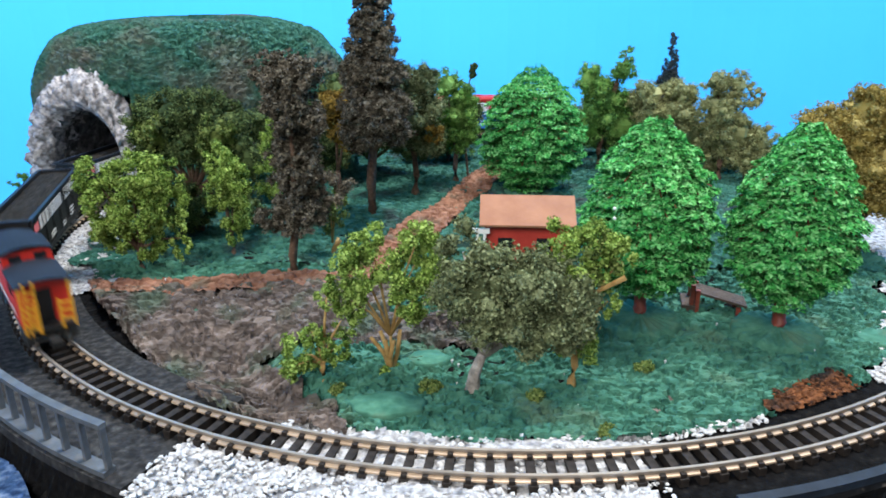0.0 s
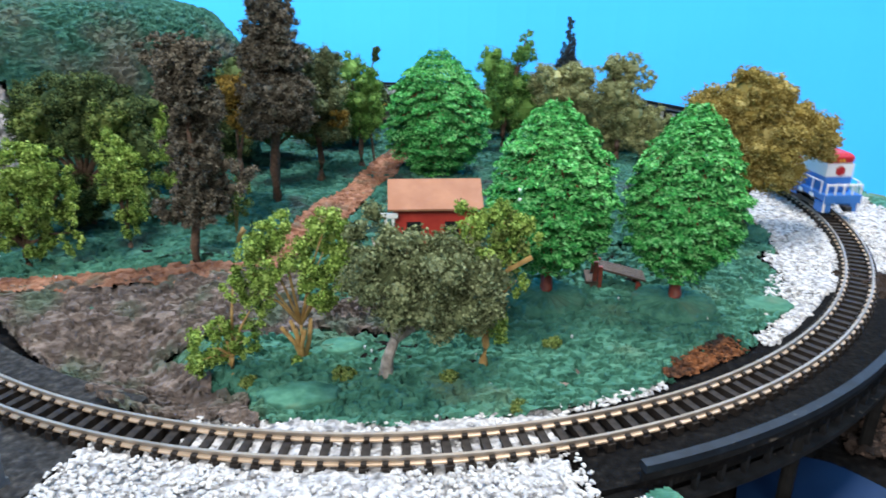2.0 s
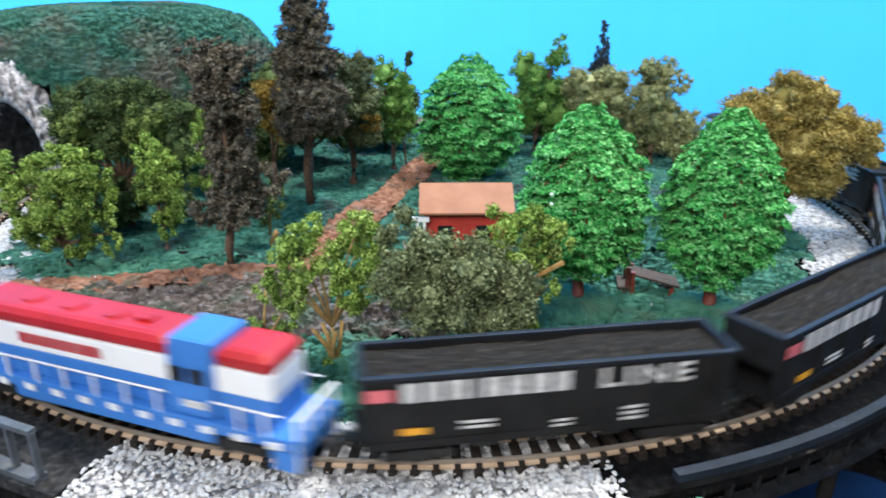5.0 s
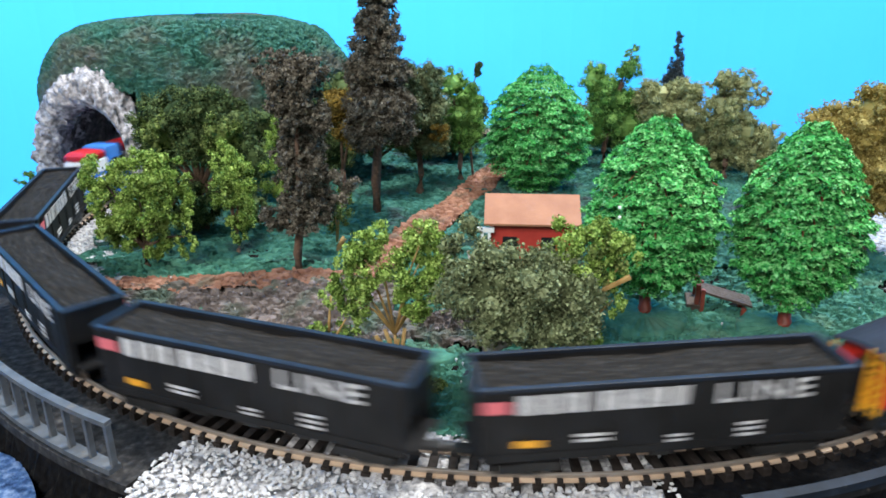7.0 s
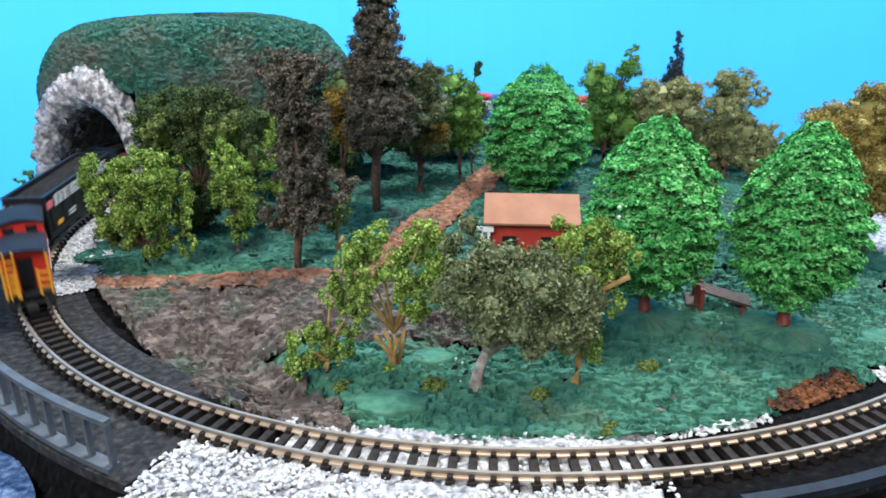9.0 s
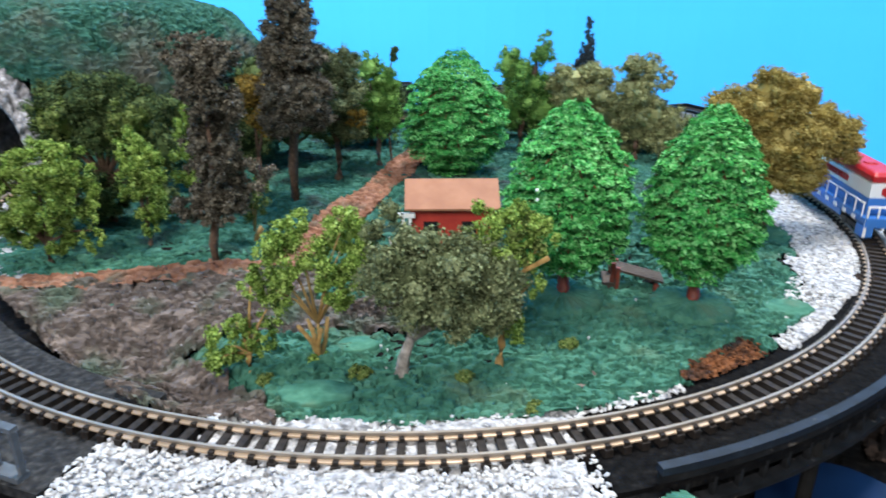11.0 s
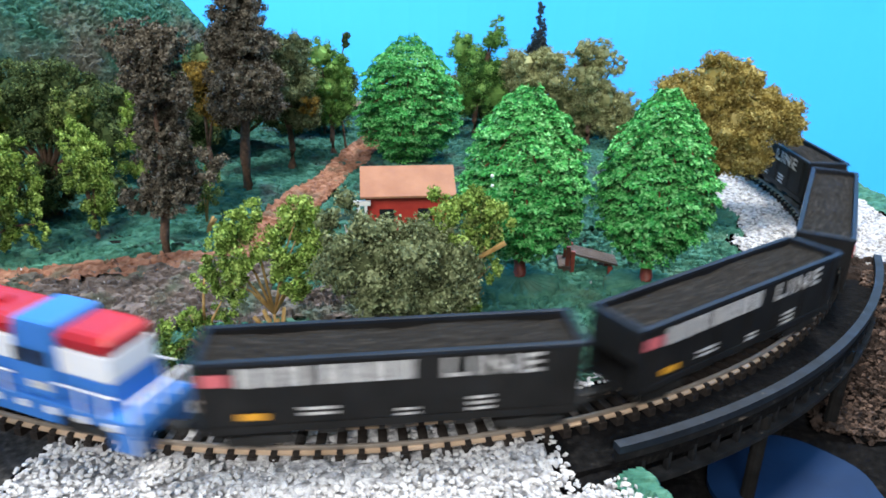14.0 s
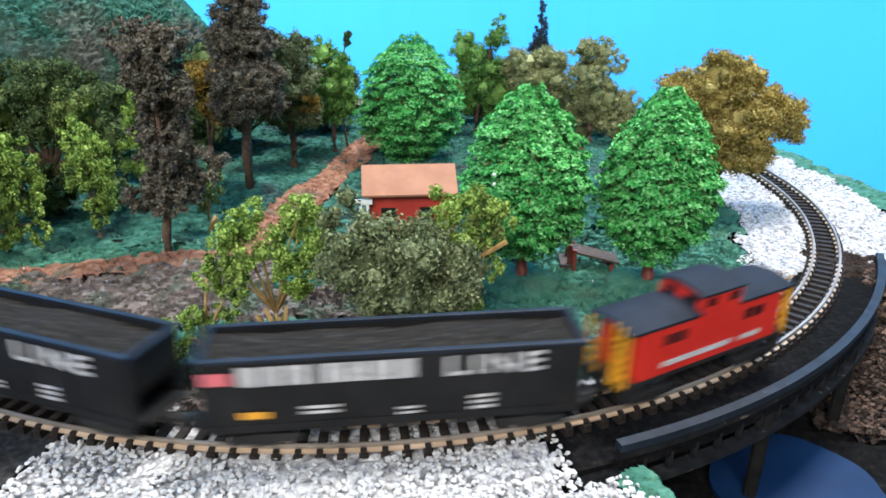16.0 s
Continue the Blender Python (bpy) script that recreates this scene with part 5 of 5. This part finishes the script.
        tx.matrix_basis = pose(0.0112 if s < 0 else -0.0112, y, 0.0193, 90, 0, 0 if s < 0 else 180) @ Matrix.Diagonal((1.36, 1, 1, 1))
        bars(root, y, -0.0450, [0.0064], 0, 0.0200, 0.0232, M_PINK, "pink_badge")
        bars(root, y, -0.0370, [0.0062], 0, 0.0104, 0.0122, M_YELLOW, "yellow_stencil")
        for k in range(2):
            bars(root, y, -0.0225, [0.0078], 0, 0.0124 - k * 0.0015, 0.0131 - k * 0.0015, M_LETTER, "stencil_bar")
            bars(root, y, 0.0004, [0.0042], 0, 0.0106 - k * 0.0014, 0.0112 - k * 0.0014, M_LETTER, "stencil_bar")
        for k in range(3):
            bars(root, y, 0.0178, [0.0052], 0, 0.0126 - k * 0.0016, 0.0133 - k * 0.0016, M_LETTER, "stencil_bar")
    return root


def locomotive():
    root = empty("diesel_locomotive", Matrix.Identity(4), "red, white and blue model diesel locomotive with white handrails", "locomotive")
    e = LL / 2 - 0.0035
    deck = 0.0105
    bm = bmesh.new()
    box(bm, -e, e, -0.0098, 0.0098, deck - 0.0030, deck, 0.0003)
    part("walkway", bm, M_LOCOBLUE, root)
    for s in (-1, 1):
        bm = bmesh.new()
        box(bm, -0.032, 0.032, s * 0.0096 - 0.0005, s * 0.0096 + 0.0005, 0.0046, deck - 0.0028, 0.0002)
        part("side_skirt", bm, M_LOCOBLUE, root)
    # long hood leads, short hood and cab trail
    x_cab0, x_cab1 = -0.0325, -0.0190
    for nm, x0, x1 in (("long_hood", x_cab1, e - 0.006), ("short_hood", -e + 0.007, x_cab0)):
        for seg, z0, z1, mat, lab in (("hood_base", deck, deck + 0.0076, M_LOCOBLUE, "blue lower hood"), ("hood_band", deck + 0.0076, deck + 0.0144, M_LOCOWHITE, "white band with red marks"), ("hood_top", deck + 0.0144, deck + 0.0194, M_LOCORED, "red rounded top")):
            bm = bmesh.new()
            vs = box(bm, x0, x1, -0.0072, 0.0072, z0, z1, 0.0018 if seg == "hood_top" else 0.0004)
            if seg == "hood_top":
                for v in vs:
                    if v.co.z > z1 - 0.0012:
                        v.co.y *= 0.90
                        v.co.x += 0.0012 * (-1 if v.co.x > (x0 + x1) / 2 else 1)
            part(seg, bm, mat, root, lab, smooth=False)
    bm = bmesh.new()
    vs = box(bm, x_cab0, x_cab1, -0.0094, 0.0094, deck, deck + 0.0202, 0.0016)
    for v in vs:
        if v.co.z > deck + 0.0180:
            v.co.y *= 0.80
    cab = part("cab", bm, M_LOCOBLUE, root, "blue cab with dark windows")
    for s in (-1, 1):
        for x in (-0.0287, -0.0228):
            bm = bmesh.new()
            box(bm, x - 0.0020, x + 0.0020, s * 0.00942 - 0.0002, s * 0.00942 + 0.0002, deck + 0.0098, deck + 0.0138, 0.0001)
            part("cab_window", bm, M_DARKHOLE, cab)
        bars(root, s * 0.00955, -0.0310 if s < 0 else 0.0240, [0.0070], 0, deck + 0.0030, deck + 0.0050, M_LETTER, "number_bar")
        # red marks that stand for the lettering on the band
        bars(root, s * 0.00735, 0.0 if s < 0 else -0.030, [0.0026] * 6 + [0.0012] + [0.0030] * 2, 0.0006, deck + 0.0096, deck + 0.0126, M_LOCORED)
        # stripes along the walkway edge
        for i in range(11):
            x = -e + 0.006 + i * 0.0095
            bm = bmesh.new()
            box(bm, x - 0.0016, x + 0.0016, s * 0.0102 - 0.0002, s * 0.0102 + 0.0002, deck - 0.0030, deck - 0.0012)
            part("step_light_mark", bm, M_LOCOWHITE, root, "pale rectangular mark")
        # handrail and stanchions
        bm = bmesh.new()
        rod(bm, (-e + 0.004, s * 0.0096, deck + 0.0060), (x_cab0, s * 0.0096, deck + 0.0060), 0.0003, n=5)
        rod(bm, (x_cab1, s * 0.0096, deck + 0.0060), (e - 0.003, s * 0.0096, deck + 0.0060), 0.0003, n=5)
        part("handrail", bm, M_LOCOWHITE, root)
        for x in (-0.047, -0.040, -0.016, -0.006, 0.004, 0.014, 0.024, 0.034, 0.044, e - 0.004):
            bm = bmesh.new()
            box(bm, x - 0.0003, x + 0.0003, s * 0.0096 - 0.0003, s * 0.0096 + 0.0003, deck - 0.0004, deck + 0.0062)
            part("stanchion", bm, M_LOCOWHITE, root)
        # louvre doors
        for i in range(6):
            x = -0.014 + i * 0.0095
            bm = bmesh.new()
            box(bm, x - 0.0034, x + 0.0034, s * 0.0073 - 0.0003, s * 0.0073 + 0.0003, deck + 0.0004, deck + 0.0031, 0.0001)
            part("hood_door", bm, M_LOCOBLUE, root)
        # pilot, steps and end rails
        x = s * e
        bm = bmesh.new()
        box(bm, x - 0.0010, x + 0.0010, -0.0096, 0.0096, 0.0062, deck + 0.0002, 0.0003)
        pilot = part("pilot", bm, M_LOCOBLUE, root)
        for y in (-0.0074, 0.0074):
            bm = bmesh.new()
            box(bm, x - s * 0.0035 - 0.0035, x - s * 0.0035 + 0.0035, y - 0.0024, y + 0.0024, 0.0014, 0.0068, 0.0004)
            part("step_well", bm, M_LOCOBLUE, root)
            bm = bmesh.new()
            box(bm, x + s * 0.0001 - 0.0002, x + s * 0.0001 + 0.0012 * 0.2, y * 1.22 - 0.0006, y * 1.22 + 0.0006, 0.0016, 0.0100)
            part("white_edge", bm, M_LOCOWHITE, root)
        for y in (-0.0090, -0.0045, 0.0, 0.0045, 0.0090):
            bm = bmesh.new()
            box(bm, x - 0.0004, x + 0.0004, y - 0.0004, y + 0.0004, deck, deck + 0.0052)
            part("end_stanchion", bm, M_LOCOWHITE, root)
        bm = bmesh.new()
        box(bm, x - 0.0005, x + 0.0005, -0.0094, 0.0094, deck + 0.0048, deck + 0.0056, 0.0002)
        part("end_handrail", bm, M_LOCOWHITE, root)
        truck(s * 0.0330, root, 0.0030, 0.0150)
        coupler(s * (e + 0.0005), s, root)
    # nose badge and lamps on the leading end
    bm = bmesh.new()
    rod(bm, (e - 0.0062, 0, deck + 0.0108), (e - 0.0054, 0, deck + 0.0108), 0.0026, n=6)
    part("nose_badge", bm, M_LOCORED, root, "red nose badge")
    for y in (-0.0009, 0.0009):
        bm = bmesh.new()
        rod(bm, (e - 0.0072, y, deck + 0.0160), (e - 0.0058, y, deck + 0.0160), 0.0007, n=8)
        part("headlight", bm, M_YELLOW, root)
    bm = bmesh.new()
    box(bm, -0.014, 0.014, -0.0075, 0.0075, 0.0024, 0.0080, 0.0012)
    part("fuel_tank", bm, M_BLACK, root)
    for x in (0.030, 0.016, 0.002):
        bm = bmesh.new()
        bmesh.ops.create_cone(bm, cap_ends=True, segments=20, radius1=0.0034, radius2=0.0031, depth=0.0008, matrix=Matrix.Translation((x, 0, deck + 0.0196)))
        part("roof_fan", bm, M_LOCORED, root)
    bm = bmesh.new()
    box(bm, -0.010, -0.005, -0.0018, 0.0018, deck + 0.0188, deck + 0.0204, 0.0004)
    part("exhaust_stack", bm, M_LOCORED, root)
    return root


def caboose():
    root = empty("caboose", Matrix.Identity(4), "bright red caboose with dark roof and yellow end rails", "caboose")
    h, w, z0, z1 = 0.0276, 0.0076, 0.0078, 0.0238
    bm = bmesh.new()
    box(bm, -h - 0.0042, h + 0.0042, -w, w, z0 - 0.0006, z0 + 0.0010, 0.0002)
    part("frame", bm, M_BLACK, root)
    bm = bmesh.new()
    box(bm, -h, h, -w, w, z0 + 0.0008, z1, 0.0002)
    part("body", bm, M_CABOOSE, root)

    def roof(x0, x1, ww, z, name):
        vs, fs = [], []
        k = 9
        for x in (x0, x1):
            for i in range(k):
                t = -1 + 2 * i / (k - 1)
                vs.append((x, ww * t, z + 0.0017 * (1 - t * t)))
            for i in range(k):
                t = 1 - 2 * i / (k - 1)
                vs.append((x, ww * t, z + 0.0017 * (1 - t * t) - 0.0008))
        m = 2 * k
        fs = [tuple(range(m)), tuple(range(m, 2 * m))[::-1]] + [(i, m + i, m + (i + 1) % m, (i + 1) % m) for i in range(m)]
        raw(name, vs, fs, M_CABROOF, root, "dark grey arched roof")

    cx = -0.0015
    roof(-h - 0.0046, cx - 0.0078, w + 0.0006, z1 + 0.0003, "main_roof")
    roof(cx + 0.0078, h + 0.0046, w + 0.0006, z1 + 0.0003, "main_roof")
    bm = bmesh.new()
    box(bm, cx - 0.0077, cx + 0.0077, -w - 0.0001, w + 0.0001, z1 - 0.0030, z1 + 0.0052, 0.0002)
    cup = part("cupola", bm, M_CABOOSE, root)
    roof(cx - 0.0088, cx + 0.0088, w + 0.0003, z1 + 0.0053, "cupola_roof")
    for s in (-1, 1):
        for x in (-0.0045, 0.0045):
            bm = bmesh.new()
            box(bm, cx + x - 0.0018, cx + x + 0.0018, s * (w + 0.0001) - 0.0002, s * (w + 0.0001) + 0.0002, z1 + 0.0016, z1 + 0.0040)
            part("cupola_window", bm, M_DARKHOLE, cup)
        for x in (-0.0160, 0.0150):
            for dx in (-0.0022, 0.0022):
                bm = bmesh.new()
                box(bm, x + dx - 0.0017, x + dx + 0.0017, s * w - 0.0002, s * w + 0.0002, z1 - 0.0062, z1 - 0.0032)
                part("side_window", bm, M_DARKHOLE, root)
        bars(root, s * (w + 0.0003), -0.0190, [0.0034] * 7, 0.0004, 0.0112, 0.0128, M_LETTER)
        bars(root, s * (w + 0.0003), 0.0115, [0.0024] * 3, 0.0004, 0.0112, 0.0128, M_LETTER)
        for y in (-0.0024, 0.0024):
            bm = bmesh.new()
            box(bm, cx + s * 0.0077 - 0.0002, cx + s * 0.0077 + 0.0002, y * 1.6 - 0.0018, y * 1.6 + 0.0018, z1 + 0.0016, z1 + 0.0040)
            part("cupola_window", bm, M_DARKHOLE, cup)
        # end platform rails and ladder
        x = s * (h + 0.0042)
        for y in (-w + 0.0004, -w + 0.0040, w - 0.0040, w - 0.0004):
            bm = bmesh.new()
            box(bm, x - 0.0004, x + 0.0004, y - 0.0004, y + 0.0004, z0, z1 + 0.0004 if abs(y) > w - 0.001 else z0 + 0.0100)
            part("end_post", bm, M_YELLOW, root)
        for z in (0.0030, 0.0058, 0.0085):
            for s2 in (-1, 1):
                bm = bmesh.new()
                box(bm, x - 0.0003, x + 0.0003, min(s2 * (w - 0.0004), s2 * (w - 0.0044)), max(s2 * (w - 0.0004), s2 * (w - 0.0044)), z0 + z - 0.0004, z0 + z + 0.0004)
                part("end_rail", bm, M_YELLOW, root)
        bm = bmesh.new()
        for y in (0.0030, 0.0058):
            box(bm, x + s * 0.0008 - 0.0003, x + s * 0.0008 + 0.0003, y - 0.0003, y + 0.0003, z0, z1 + 0.0018)
        for k in range(6):
            box(bm, x + s * 0.0008 - 0.0003, x + s * 0.0008 + 0.0003, 0.0030, 0.0058, z0 + 0.002 + k * 0.0024, z0 + 0.0026 + k * 0.0024)
        part("ladder", bm, M_YELLOW, root)
        for y in (-w + 0.0012, w - 0.0012):
            bm = bmesh.new()
            box(bm, x - s * 0.002 - 0.0016, x - s * 0.002 + 0.0016, y - 0.0012, y + 0.0012, 0.0034, z0 + 0.0002, 0.0003)
            part("step", bm, M_BLACK, root)
        bm = bmesh.new()
        box(bm, s * h - 0.0002, s * h + 0.0002, -0.0024, 0.0024, z0 + 0.001, z1 - 0.0028)
        part("end_door", bm, M_DARKHOLE, root)
        truck(s * 0.0205, root, 0.0027, 0.0095)
        coupler(s * (h + 0.0044), s, root)
    return root


loco = locomotive()
hoppers = [hopper("black open coal hopper with white lettering bars")]
for i in range(3):
    hoppers.append(copy_thing(hoppers[0], Matrix.Identity(4)))
cab_car = caboose()

# distance of the locomotive's nose along the loop, from the front, by time
NOSE = [(0.0, 0.7605), (0.5, 0.8496), (2.0, 1.1065), (3.2, 1.286), (5.5, 1.6155), (6.0, 1.6882), (6.5, 1.7641), (7.0, 1.8432), (7.5, 1.9191), (8.0, 2.006), (10.6, 2.474), (11.0, 2.536), (11.8, 2.6395), (12.0, 2.6655), (12.5, 2.742), (13.0, 2.8123), (13.4, 2.874), (14.0, 2.964), (14.5, 3.0444), (15.0, 3.1209), (15.5, 3.1975), (16.0, 3.276)]


def nose(t):
    ts = np.array([a for a, b in NOSE])
    ss = np.array([b for a, b in NOSE])
    slope = np.gradient(ss, ts)
    i = int(np.clip(np.searchsorted(ts, t) - 1, 0, len(ts) - 2))
    h = ts[i + 1] - ts[i]
    u = (t - ts[i]) / h
    return ((2 * u**3 - 3 * u**2 + 1) * ss[i] + (u**3 - 2 * u**2 + u) * h * slope[i] + (-2 * u**3 + 3 * u**2) * ss[i + 1] + (u**3 - u**2) * h * slope[i + 1])


def ride(back, base):
    """Rows for a car whose middle runs `back` behind the nose; base: distance between its trucks."""
    rows = []
    r = math.sqrt(LOOP_R**2 - (base / 2) ** 2)
    for i in range(81):
        t = i * 0.2
        deg = math.degrees((nose(t) - back) / LOOP_R)
        p = on_loop(deg, r)
        rows.append((t, pose(p.x, p.y, 0.0, 0, 0, 180 - deg)))
    return rows


def motions():
    walk(loco, ride(LL / 2, 0.066))
    for i, car in enumerate(hoppers):
        walk(car, ride(LL + LH * (i + 0.5), 0.069))
    walk(cab_car, ride(LL + 4 * LH + LC / 2, 0.039))


motions()
